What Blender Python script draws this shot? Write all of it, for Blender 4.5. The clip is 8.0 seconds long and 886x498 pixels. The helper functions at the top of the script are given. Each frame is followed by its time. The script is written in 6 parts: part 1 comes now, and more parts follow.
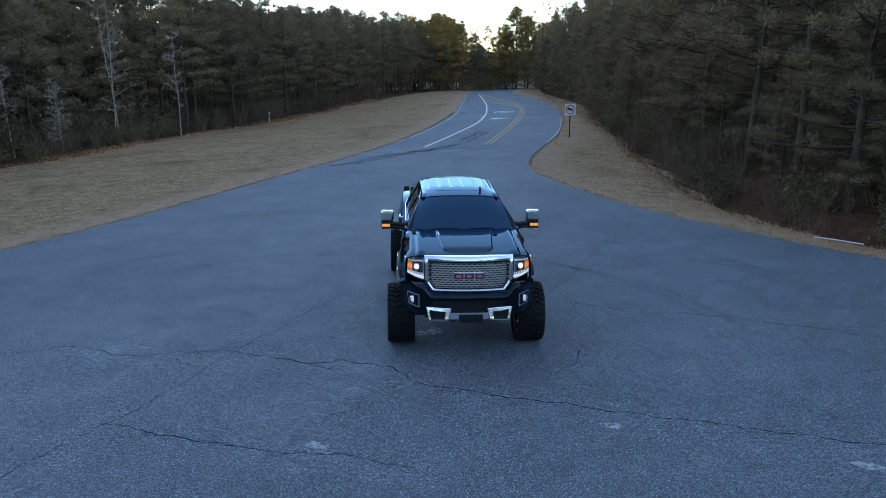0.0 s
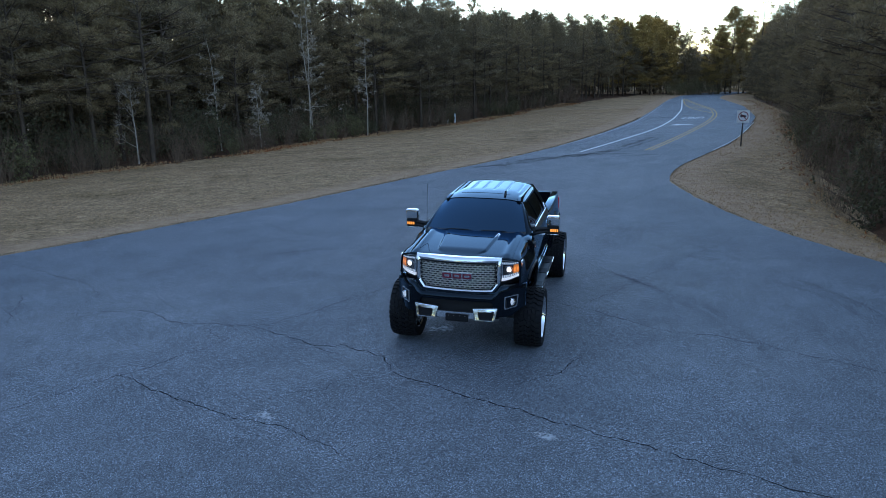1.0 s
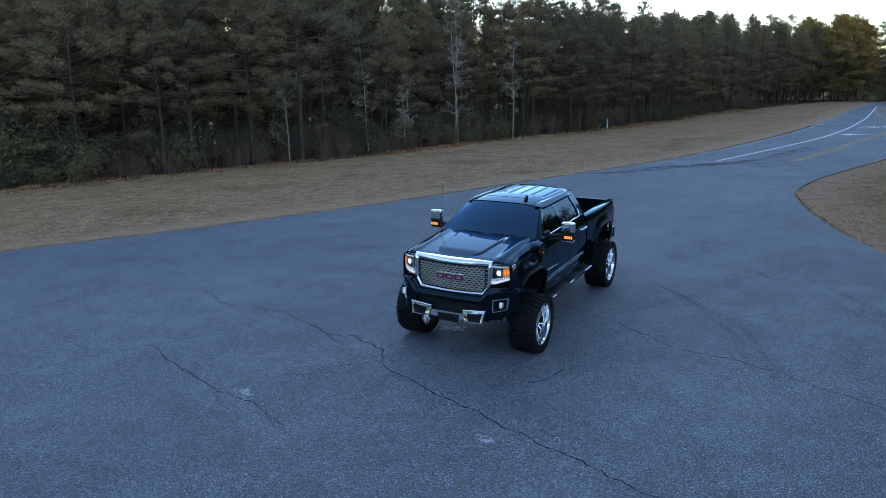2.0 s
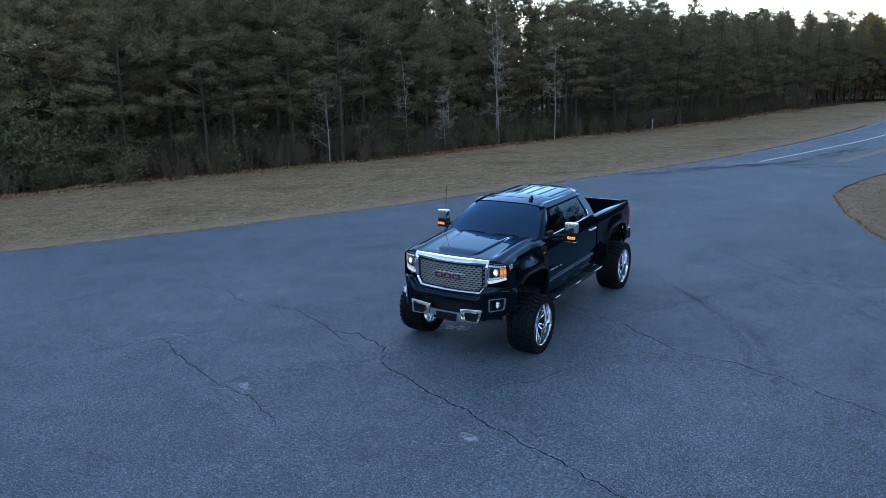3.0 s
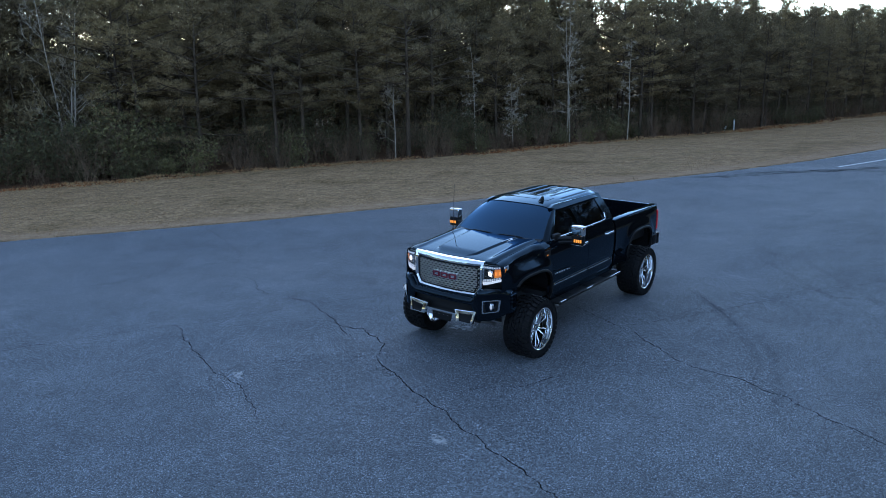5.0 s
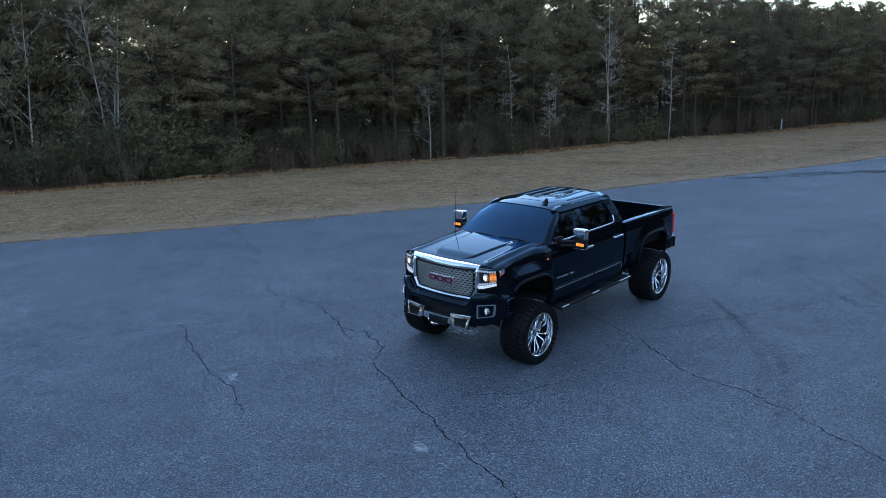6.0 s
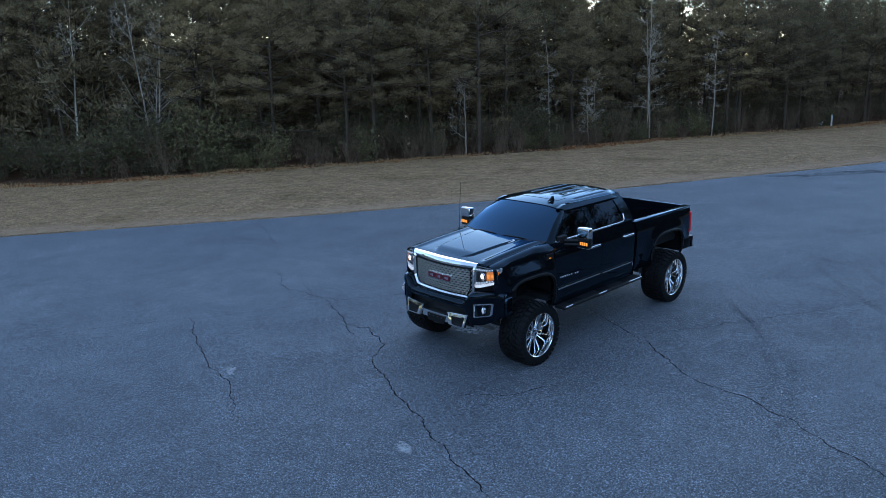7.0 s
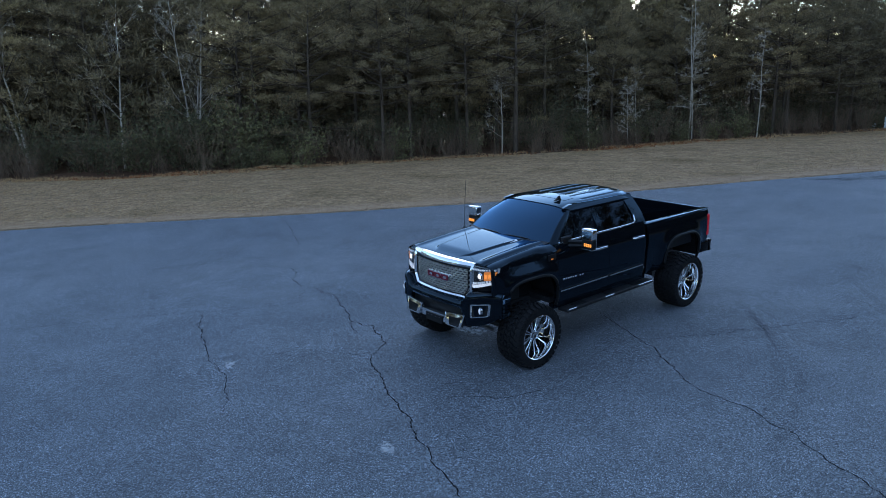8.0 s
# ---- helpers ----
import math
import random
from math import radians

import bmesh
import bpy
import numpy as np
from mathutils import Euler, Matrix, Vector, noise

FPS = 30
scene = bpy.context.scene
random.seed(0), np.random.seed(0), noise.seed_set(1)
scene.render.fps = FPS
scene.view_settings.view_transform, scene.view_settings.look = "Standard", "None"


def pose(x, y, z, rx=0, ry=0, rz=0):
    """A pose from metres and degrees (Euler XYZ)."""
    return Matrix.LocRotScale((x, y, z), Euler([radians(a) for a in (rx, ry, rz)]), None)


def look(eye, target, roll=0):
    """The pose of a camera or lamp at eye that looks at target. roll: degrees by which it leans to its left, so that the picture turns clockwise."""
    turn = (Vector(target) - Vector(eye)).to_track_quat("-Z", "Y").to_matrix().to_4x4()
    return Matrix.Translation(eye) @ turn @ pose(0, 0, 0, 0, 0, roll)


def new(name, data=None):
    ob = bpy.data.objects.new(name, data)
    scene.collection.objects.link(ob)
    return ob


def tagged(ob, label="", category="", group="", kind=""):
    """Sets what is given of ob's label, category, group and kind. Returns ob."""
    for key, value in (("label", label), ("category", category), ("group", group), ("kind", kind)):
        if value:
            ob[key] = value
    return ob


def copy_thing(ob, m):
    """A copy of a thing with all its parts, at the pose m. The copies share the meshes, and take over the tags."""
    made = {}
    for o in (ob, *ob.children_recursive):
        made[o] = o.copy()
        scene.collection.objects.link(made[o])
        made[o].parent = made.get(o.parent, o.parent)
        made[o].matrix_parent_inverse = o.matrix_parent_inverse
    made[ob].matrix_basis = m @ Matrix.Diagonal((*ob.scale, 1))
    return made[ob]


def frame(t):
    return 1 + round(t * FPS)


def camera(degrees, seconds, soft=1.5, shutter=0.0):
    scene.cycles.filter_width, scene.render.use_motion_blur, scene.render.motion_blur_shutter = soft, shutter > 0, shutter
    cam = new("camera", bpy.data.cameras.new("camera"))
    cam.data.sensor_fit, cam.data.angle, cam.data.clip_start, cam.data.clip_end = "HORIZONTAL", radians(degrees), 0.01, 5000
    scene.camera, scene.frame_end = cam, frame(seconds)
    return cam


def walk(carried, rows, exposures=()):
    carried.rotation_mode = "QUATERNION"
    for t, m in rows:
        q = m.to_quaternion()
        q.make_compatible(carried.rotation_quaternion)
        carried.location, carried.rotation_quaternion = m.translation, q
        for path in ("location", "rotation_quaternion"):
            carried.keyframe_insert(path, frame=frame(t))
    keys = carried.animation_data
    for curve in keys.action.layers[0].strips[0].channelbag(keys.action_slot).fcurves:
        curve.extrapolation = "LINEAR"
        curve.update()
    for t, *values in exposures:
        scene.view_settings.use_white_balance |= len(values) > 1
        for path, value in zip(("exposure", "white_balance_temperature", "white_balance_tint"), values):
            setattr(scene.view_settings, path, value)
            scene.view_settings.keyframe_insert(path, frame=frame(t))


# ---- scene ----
cam = camera(62.0, 8.0, 0.5)
PATH = [
    (0, (-0.018, 0.001, 4.483), (0.075, 1.929, 3.962), -0.5),
    (0.5, (1.617, -0.149, 4.481), (1.424, 1.774, 3.968), -0.8),
    (1, (3.239, -0.036, 4.474), (2.768, 1.841, 3.968), -0.9),
    (1.5, (4.845, 0.325, 4.452), (4.104, 2.116, 3.958), -1.1),
    (1.7, (5.348, 0.492, 4.436), (4.522, 2.247, 3.948), -1.3),
    (2, (5.843, 0.689, 4.438), (4.934, 2.402, 3.95), -1.1),
    (2.2, (6.069, 0.764, 4.433), (5.124, 2.459, 3.947), -1.3),
    (3.3, (6.743, 1.124, 4.403), (5.686, 2.753, 3.92), -1.5),
    (3.5, (6.883, 1.202, 4.412), (5.805, 2.816, 3.928), -1.4),
    (4, (7.17, 1.363, 4.384), (6.047, 2.946, 3.903), -1.4),
    (4.5, (7.418, 1.621, 4.375), (6.246, 3.169, 3.895), -1.6),
    (4.7, (7.479, 1.697, 4.382), (6.292, 3.233, 3.9), -1.4),
    (5.8, (7.932, 2.349, 4.368), (6.645, 3.802, 3.887), -1.5),
    (6, (8.032, 2.475, 4.355), (6.724, 3.911, 3.875), -1.7),
    (6.5, (8.224, 2.765, 4.345), (6.874, 4.158, 3.86), -1.7),
    (7, (8.423, 3.056, 4.333), (7.029, 4.405, 3.844), -1.8),
    (7.5, (8.609, 3.346, 4.313), (7.175, 4.65, 3.823), -1.7),
    (8, (8.768, 3.639, 4.275), (7.293, 4.898, 3.787), -1.6),
]
walk(cam, [(t, look(eye, target, roll)) for t, eye, target, roll in PATH], [(0, 2.82, 6050, 11), (8.0, 2.82, 6050, 11)])
# ---- world, sun, exposure ----
SUN_ELEV, SUN_AZ = 5.0, 312.0          # degrees above the horizon; clockwise from +y
world = bpy.data.worlds.new("dusk_sky")
scene.world = world
world.use_nodes = True
wn = world.node_tree
sky = wn.nodes.new("ShaderNodeTexSky")
sky.sky_type = "NISHITA"
sky.sun_disc = False
sky.sun_elevation = radians(SUN_ELEV)
sky.sun_rotation = radians(SUN_AZ)
sky.altitude, sky.air_density, sky.dust_density, sky.ozone_density = 100, 0.6, 0.15, 1.0
wn.nodes["Background"].inputs["Strength"].default_value = 0.15
veil = wn.nodes.new("ShaderNodeMixRGB")                  # thin even cloud before the evening sky
veil.inputs["Fac"].default_value = 0.18
veil.inputs["Color2"].default_value = (0.80, 0.86, 0.95, 1)
wn.links.new(sky.outputs["Color"], veil.inputs["Color1"])
wn.links.new(veil.outputs["Color"], wn.nodes["Background"].inputs["Color"])
sun = new("sun", bpy.data.lights.new("sun", "SUN"))
sun.data.energy, sun.data.angle, sun.data.color = 0.06, radians(10.0), (1.0, 0.86, 0.68)
sd = Vector((math.sin(radians(SUN_AZ)) * math.cos(radians(SUN_ELEV)), math.cos(radians(SUN_AZ)) * math.cos(radians(SUN_ELEV)), math.sin(radians(SUN_ELEV))))
sun.matrix_world = look(sd * 200, (0, 0, 0))


# ---- materials ----
class Mat:
    """A node material with a Principled shader and a few shortcuts."""

    def __init__(self, name, color=(0.5, 0.5, 0.5), rough=0.5, metal=0.0, spec=0.5):
        self.m = bpy.data.materials.new(name)
        self.m.use_nodes = True
        self.t = self.m.node_tree
        self.b = self.t.nodes["Principled BSDF"]
        self.set("Base Color", (*color, 1))
        self.set("Roughness", rough)
        self.set("Metallic", metal)
        self.set("Specular IOR Level", spec)

    def set(self, key, value):
        self.b.inputs[key].default_value = value
        return self

    def node(self, kind, **props):
        n = self.t.nodes.new(kind)
        for k, v in props.items():
            n.inputs[k].default_value = v
        return n

    def link(self, a, b):
        self.t.links.new(a, b)

    def coords(self, scale=1.0, kind="Object"):
        tc = self.node("ShaderNodeTexCoord")
        mp = self.node("ShaderNodeMapping")
        mp.inputs["Scale"].default_value = (scale, scale, scale) if not hasattr(scale, "__len__") else scale
        self.link(tc.outputs[kind], mp.inputs["Vector"])
        return mp.outputs["Vector"]

    def noise(self, scale, detail=4.0, rough=0.55, vec=None):
        n = self.node("ShaderNodeTexNoise", Scale=scale, Detail=detail, Roughness=rough)
        self.link(vec if vec else self.coords(), n.inputs["Vector"])
        return n.outputs["Fac"]

    def voronoi(self, scale, vec=None, out="Distance"):
        n = self.node("ShaderNodeTexVoronoi", Scale=scale)
        self.link(vec if vec else self.coords(), n.inputs["Vector"])
        return n.outputs[out]

    def ramp(self, fac, stops):
        n = self.node("ShaderNodeValToRGB")
        el = n.color_ramp.elements
        while len(el) < len(stops):
            el.new(0.5)
        for e, (p, c) in zip(el, stops):
            e.position = p
            e.color = (*c, 1) if hasattr(c, "__len__") else (c, c, c, 1)
        self.link(fac, n.inputs["Fac"])
        return n.outputs["Color"]

    def mix(self, fac, a, b, mode="MIX"):
        n = self.node("ShaderNodeMixRGB")
        n.blend_type = mode
        for key, v in (("Fac", fac), ("Color1", a), ("Color2", b)):
            if hasattr(v, "is_linked"):
                self.link(v, n.inputs[key])
            elif key == "Fac":
                n.inputs[key].default_value = v
            else:
                n.inputs[key].default_value = (*v, 1)
        return n.outputs["Color"]

    def base(self, col):
        self.link(col, self.b.inputs["Base Color"])
        return self

    def roughness(self, col):
        self.link(col, self.b.inputs["Roughness"])
        return self

    def bump(self, height, strength=0.3, dist=0.01):
        n = self.node("ShaderNodeBump", Strength=strength, Distance=dist)
        self.link(height, n.inputs["Height"])
        self.link(n.outputs["Normal"], self.b.inputs["Normal"])
        return self

    def random(self):
        return self.node("ShaderNodeObjectInfo").outputs["Random"]

    def island(self):
        return self.node("ShaderNodeNewGeometry").outputs["Random Per Island"]


def mat_asphalt():
    k = Mat("asphalt", rough=0.75, spec=0.4)
    v = k.coords()
    big = k.ramp(k.noise(0.10, 5, 0.6, v), [(0.32, (0.098, 0.112, 0.132)), (0.68, (0.142, 0.154, 0.170))])
    mid = k.ramp(k.noise(1.3, 7, 0.7, v), [(0.3, 0.86), (0.72, 1.12)])
    worn = k.ramp(k.noise(0.33, 6, 0.7, v), [(0.35, 0.90), (0.65, 1.10)])
    stone = k.ramp(k.voronoi(98, v, "Color"), [(0.0, 0.05), (0.42, 0.60), (0.75, 1.32), (1.0, 3.8)])
    fine = k.ramp(k.noise(60, 3, 0.8, v), [(0.34, 0.35), (0.66, 1.65)])
    col = k.mix(1.0, k.mix(1.0, big, mid, "MULTIPLY"), worn, "MULTIPLY")
    col = k.mix(1.0, col, stone, "MULTIPLY")
    col = k.mix(0.7, col, fine, "MULTIPLY")
    k.base(col)
    k.roughness(k.ramp(k.noise(0.8, 5, 0.6, v), [(0.3, 0.62), (0.7, 0.82)]))
    k.bump(k.voronoi(98, v), 0.6, 0.008)
    return k.m


def mat_grass_ground():
    k = Mat("dormant_grass", rough=0.95, spec=0.1)
    v = k.coords()
    a = k.ramp(k.noise(0.22, 6, 0.62, v), [(0.32, (0.236, 0.152, 0.076)), (0.5, (0.362, 0.232, 0.127)), (0.68, (0.284, 0.188, 0.096))])
    b = k.ramp(k.noise(7.5, 7, 0.72, v), [(0.34, 0.40), (0.5, 0.95), (0.66, 1.45)])
    d = k.ramp(k.noise(1.7, 6, 0.7, v), [(0.38, 0.72), (0.52, 1.0), (0.66, 1.18)])
    c = k.ramp(k.noise(45, 4, 0.75, v), [(0.3, 0.5), (0.7, 1.5)])
    col = k.mix(1.0, k.mix(1.0, k.mix(1.0, a, b, "MULTIPLY"), d, "MULTIPLY"), c, "MULTIPLY")
    strip = k.node("ShaderNodeAttribute")               # worn, dusty strip beside the asphalt
    strip.attribute_name = "roadside"
    dust = k.mix(1.0, k.ramp(k.noise(2.2, 7, 0.75, v), [(0.32, (0.235, 0.146, 0.084)), (0.5, (0.365, 0.236, 0.144)), (0.68, (0.420, 0.282, 0.176))]), c, "MULTIPLY")
    k.base(k.mix(strip.outputs["Fac"], col, dust))
    k.bump(k.noise(26, 6, 0.75, v), 0.9, 0.05)
    return k.m


def mat_needles(name, lo, hi):
    k = Mat(name, rough=0.6, spec=0.25)
    c = k.ramp(k.island(), [(0.0, lo), (0.6, hi), (1.0, tuple(min(1, 1.35 * x) for x in hi))])
    t = k.ramp(k.random(), [(0.0, (0.62, 0.67, 0.64)), (0.5, (1.0, 1.02, 0.98)), (1.0, (1.28, 1.30, 1.14))])
    k.base(k.mix(1.0, c, t, "MULTIPLY"))
    return k.m


def mat_bark(name, lo, hi, scale=9.0):
    k = Mat(name, rough=0.9, spec=0.15)
    v = k.coords((scale, scale, scale * 0.25))
    n = k.noise(1.0, 7, 0.7, v)
    k.base(k.ramp(n, [(0.3, lo), (0.7, hi)]))
    k.bump(n, 0.7, 0.03)
    return k.m


def mat_plain(name, color, rough=0.5, metal=0.0, spec=0.5, wear=0.12, scale=14.0):
    k = Mat(name, color, rough, metal, spec)
    n = k.noise(scale, 5, 0.6)
    k.base(k.ramp(n, [(0.3, tuple(c * (1 - wear) for c in color)), (0.7, tuple(min(1, c * (1 + wear)) for c in color))]))
    k.roughness(k.ramp(n, [(0.3, max(0.0, rough - 0.06)), (0.7, min(1.0, rough + 0.06))]))
    return k.m


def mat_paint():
    """Black enamel; the blue sheen of the reflected sky is put into the coat's gloss colour."""
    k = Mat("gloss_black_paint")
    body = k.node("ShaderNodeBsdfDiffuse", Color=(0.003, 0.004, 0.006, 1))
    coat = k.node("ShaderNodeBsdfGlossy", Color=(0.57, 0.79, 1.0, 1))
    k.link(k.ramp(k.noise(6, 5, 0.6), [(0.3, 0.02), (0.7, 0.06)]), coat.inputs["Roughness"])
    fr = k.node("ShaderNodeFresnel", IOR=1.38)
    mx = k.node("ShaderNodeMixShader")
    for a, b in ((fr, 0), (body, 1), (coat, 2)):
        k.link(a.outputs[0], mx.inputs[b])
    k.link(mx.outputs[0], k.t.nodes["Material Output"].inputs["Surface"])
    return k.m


def mat_chrome():
    k = Mat("chrome", (0.78, 0.79, 0.80), 0.06, 1.0)
    k.roughness(k.ramp(k.noise(20, 4, 0.6), [(0.3, 0.04), (0.7, 0.10)]))
    return k.m


def mat_tint(name, color, rough=0.0, ior=1.5, tint=(1.0, 1.0, 1.0)):
    """Real glass, tinted."""
    k = Mat(name, color, rough)
    k.set("Transmission Weight", 1.0).set("IOR", ior).set("Specular Tint", (*tint, 1))
    return k.m


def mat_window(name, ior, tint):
    """A dark pane with a clear reflection; the sky's blue is put into the gloss colour."""
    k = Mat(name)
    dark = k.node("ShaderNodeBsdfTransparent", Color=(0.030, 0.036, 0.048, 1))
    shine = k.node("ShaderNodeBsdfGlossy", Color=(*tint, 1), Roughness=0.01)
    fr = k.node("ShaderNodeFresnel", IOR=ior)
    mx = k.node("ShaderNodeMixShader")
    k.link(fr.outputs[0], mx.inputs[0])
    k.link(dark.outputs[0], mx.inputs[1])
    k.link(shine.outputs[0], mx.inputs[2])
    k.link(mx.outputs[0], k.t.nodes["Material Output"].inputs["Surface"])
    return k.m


def mat_glow(name, color, strength, base=None):
    k = Mat(name, base or color, 0.3)
    k.set("Emission Color", (*color, 1)).set("Emission Strength", strength)
    return k.m


def mat_rubber():
    k = Mat("tyre_rubber", (0.012, 0.012, 0.013), 0.72, 0.0, 0.2)
    n = k.noise(22, 6, 0.65)
    k.base(k.ramp(n, [(0.3, (0.004, 0.004, 0.005)), (0.75, (0.012, 0.012, 0.013))]))
    k.bump(n, 0.25, 0.004)
    return k.m


def mat_road_paint(name, color):
    k = Mat(name, color, 0.7, 0, 0.3)
    n = k.noise(9, 7, 0.75)
    k.base(k.ramp(n, [(0.28, tuple(0.45 * c for c in color)), (0.40, tuple(0.85 * c for c in color)), (0.7, color)]))
    k.bump(k.voronoi(60), 0.3, 0.005)
    return k.m


def mat_veil(name, color, alpha, scale=3.0, least=0.0):
    """A thin worn film that lets the surface below show through."""
    k = Mat(name, color, 0.8, 0, 0.2)
    n = k.ramp(k.noise(scale, 6, 0.75), [(0.35, least), (0.65, alpha)])
    k.link(n, k.b.inputs["Alpha"])
    return k.m


ASPHALT = mat_asphalt()
GRASS_GROUND = mat_grass_ground()
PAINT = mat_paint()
CHROME = mat_chrome()
POLISHED = Mat("polished_chrome", (0.80, 0.81, 0.82), 0.02, 1.0).m
RUBBER = mat_rubber()
BLACK_PLASTIC = mat_plain("black_plastic", (0.008, 0.008, 0.009), 0.5, 0, 0.25)
BLACK_METAL = mat_plain("black_metal", (0.015, 0.015, 0.016), 0.45, 0.0, 0.5)
GLOSS_BLACK = mat_plain("gloss_black_trim", (0.004, 0.004, 0.005), 0.2, 0, 0.12)
LINER = mat_plain("bed_liner", (0.016, 0.017, 0.02), 0.65, 0, 0.4)
GREY_METAL = mat_plain("grey_metal", (0.22, 0.23, 0.24), 0.4, 0.9, 0.5)
STEEL = mat_plain("dark_steel", (0.05, 0.05, 0.05), 0.5, 0.7, 0.5)
# raised IOR and blue tint paint a stronger sky reflection on these panes
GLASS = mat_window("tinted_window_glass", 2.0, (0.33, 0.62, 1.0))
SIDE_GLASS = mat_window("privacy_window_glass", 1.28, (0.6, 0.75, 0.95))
CLEAR = mat_tint("clear_lens", (0.95, 0.96, 0.97), 0.02)
AMBER = mat_glow("amber_lamp", (1.0, 0.25, 0.02), 0.046, (0.8, 0.25, 0.03))
AMBER_LED = mat_glow("amber_led", (1.0, 0.34, 0.05), 0.12)
LAMP = mat_glow("white_lamp", (1.0, 0.95, 0.86), 0.176)
DRL = mat_glow("white_led", (0.92, 0.95, 1.0), 0.076, (0.7, 0.7, 0.72))
LED_ROW = mat_glow("white_led_row", (0.92, 0.95, 1.0), 0.036, (0.7, 0.7, 0.72))
TAIL_RED = mat_glow("red_lamp", (0.9, 0.02, 0.03), 0.012, (0.5, 0.01, 0.02))
RED_BADGE = mat_plain("red_badge", (0.14, 0.010, 0.022), 0.3)
SEAT = mat_plain("dark_seat_leather", (0.02, 0.02, 0.022), 0.5)
WHITE_PAINT = mat_road_paint("white_road_paint", (0.74, 0.75, 0.75))
YELLOW_PAINT = mat_road_paint("yellow_road_paint", (0.46, 0.29, 0.08))
CRACK = mat_plain("crack_filler_dirt", (0.018, 0.018, 0.020), 0.95, 0, 0.1, 0.5, 5)
MARK = mat_veil("tyre_smear", (0.012, 0.013, 0.015), 0.13, 1.2, 0.04)
PATCH = mat_veil("pale_scuff", (0.46, 0.47, 0.48), 0.75, 9.0, 0.2)
BLOT = mat_veil("pale_blot", (0.62, 0.68, 0.74), 0.75, 14.0, 0.1)
DARK_PATCH = mat_veil("fresh_asphalt_smear", (0.008, 0.009, 0.012), 0.55, 1.6)
SIGN_WHITE = mat_plain("sign_white", (0.72, 0.72, 0.72), 0.45)
SIGN_BLACK = mat_plain("sign_black", (0.015, 0.015, 0.015), 0.45)
SIGN_RED = mat_plain("sign_red", (0.18, 0.015, 0.022), 0.45)
NEEDLES = mat_needles("pine_needles", (0.078, 0.053, 0.028), (0.204, 0.138, 0.070))
# yellow low sun on the far crowns, put into the needle colour
NEEDLES_SUN_TINT = mat_needles("sun_tinted_pine_needles", (0.148, 0.092, 0.025), (0.317, 0.188, 0.053))
LEAF = mat_needles("evergreen_shrub_leaves", (0.058, 0.050, 0.023), (0.133, 0.109, 0.050))
STRAW = mat_needles("dry_grass_blades", (0.240, 0.144, 0.069), (0.432, 0.252, 0.128))
RUST_STRAW = mat_needles("pine_straw", (0.143, 0.047, 0.016), (0.270, 0.089, 0.029))
EDGE_LITTER = mat_needles("dead_stems", (0.070, 0.046, 0.028), (0.170, 0.116, 0.070))
RED_LEAF = mat_needles("orange_red_leaves", (0.22, 0.05, 0.015), (0.40, 0.10, 0.03))
LITTER = mat_bark("forest_litter", (0.035, 0.017, 0.009), (0.110, 0.052, 0.025), 3.0)
PINE_BARK = mat_bark("pine_bark", (0.040, 0.027, 0.019), (0.112, 0.080, 0.055))
PALE_BARK = mat_bark("pale_bark", (0.210, 0.172, 0.132), (0.540, 0.436, 0.334), 14)
TWIG_BARK = mat_bark("twig_bark", (0.101, 0.066, 0.043), (0.240, 0.157, 0.101))


# ---- mesh helpers ----
def part(name, bm, material, parent=None, label="", smooth=True, angle=35.0):
    """Links a bmesh as one mesh object, under its thing."""
    me = bpy.data.meshes.new(name)
    bmesh.ops.recalc_face_normals(bm, faces=bm.faces)
    bm.to_mesh(me)
    bm.free()
    me.materials.append(material)
    if smooth:
        me.polygons.foreach_set("use_smooth", [True] * len(me.polygons))
        me.set_sharp_from_angle(angle=radians(angle))
    ob = new(name, me)
    if parent:
        ob.parent = parent
    return tagged(ob, label)


def raw(name, verts, faces, material, parent=None, label="", smooth=False):
    """The same from arrays."""
    me = bpy.data.meshes.new(name)
    verts, faces = np.asarray(verts, dtype=np.float32), np.asarray(faces, dtype=np.int32)
    n, k = faces.shape
    me.vertices.add(len(verts))
    me.vertices.foreach_set("co", verts.ravel())
    me.loops.add(n * k)
    me.loops.foreach_set("vertex_index", faces.ravel())
    me.polygons.add(n)
    me.polygons.foreach_set("loop_start", np.arange(0, n * k, k, dtype=np.int32))
    me.polygons.foreach_set("loop_total", np.full(n, k, dtype=np.int32))
    if smooth:
        me.polygons.foreach_set("use_smooth", np.ones(n, dtype=bool))
    me.update(calc_edges=True)
    me.materials.append(material)
    ob = new(name, me)
    if parent:
        ob.parent = parent
    return tagged(ob, label)


def empty(name, m, label, category, group=""):
    ob = new(name)
    ob.empty_display_size = 0.2
    ob.matrix_world = m
    return tagged(ob, label, category, group)


def box(bm, x0, x1, y0, y1, z0, z1, bevel=0.0, seg=2):
    vs = bmesh.ops.create_cube(bm, size=1.0)["verts"]
    bmesh.ops.transform(bm, verts=vs, matrix=Matrix.Translation(((x0 + x1) / 2, (y0 + y1) / 2, (z0 + z1) / 2)) @ Matrix.Diagonal((abs(x1 - x0), abs(y1 - y0), abs(z1 - z0), 1)))
    if bevel:
        es = list({e for v in vs for e in v.link_edges})
        bmesh.ops.bevel(bm, geom=es, offset=bevel, segments=seg, affect="EDGES", profile=0.6)
    return bm


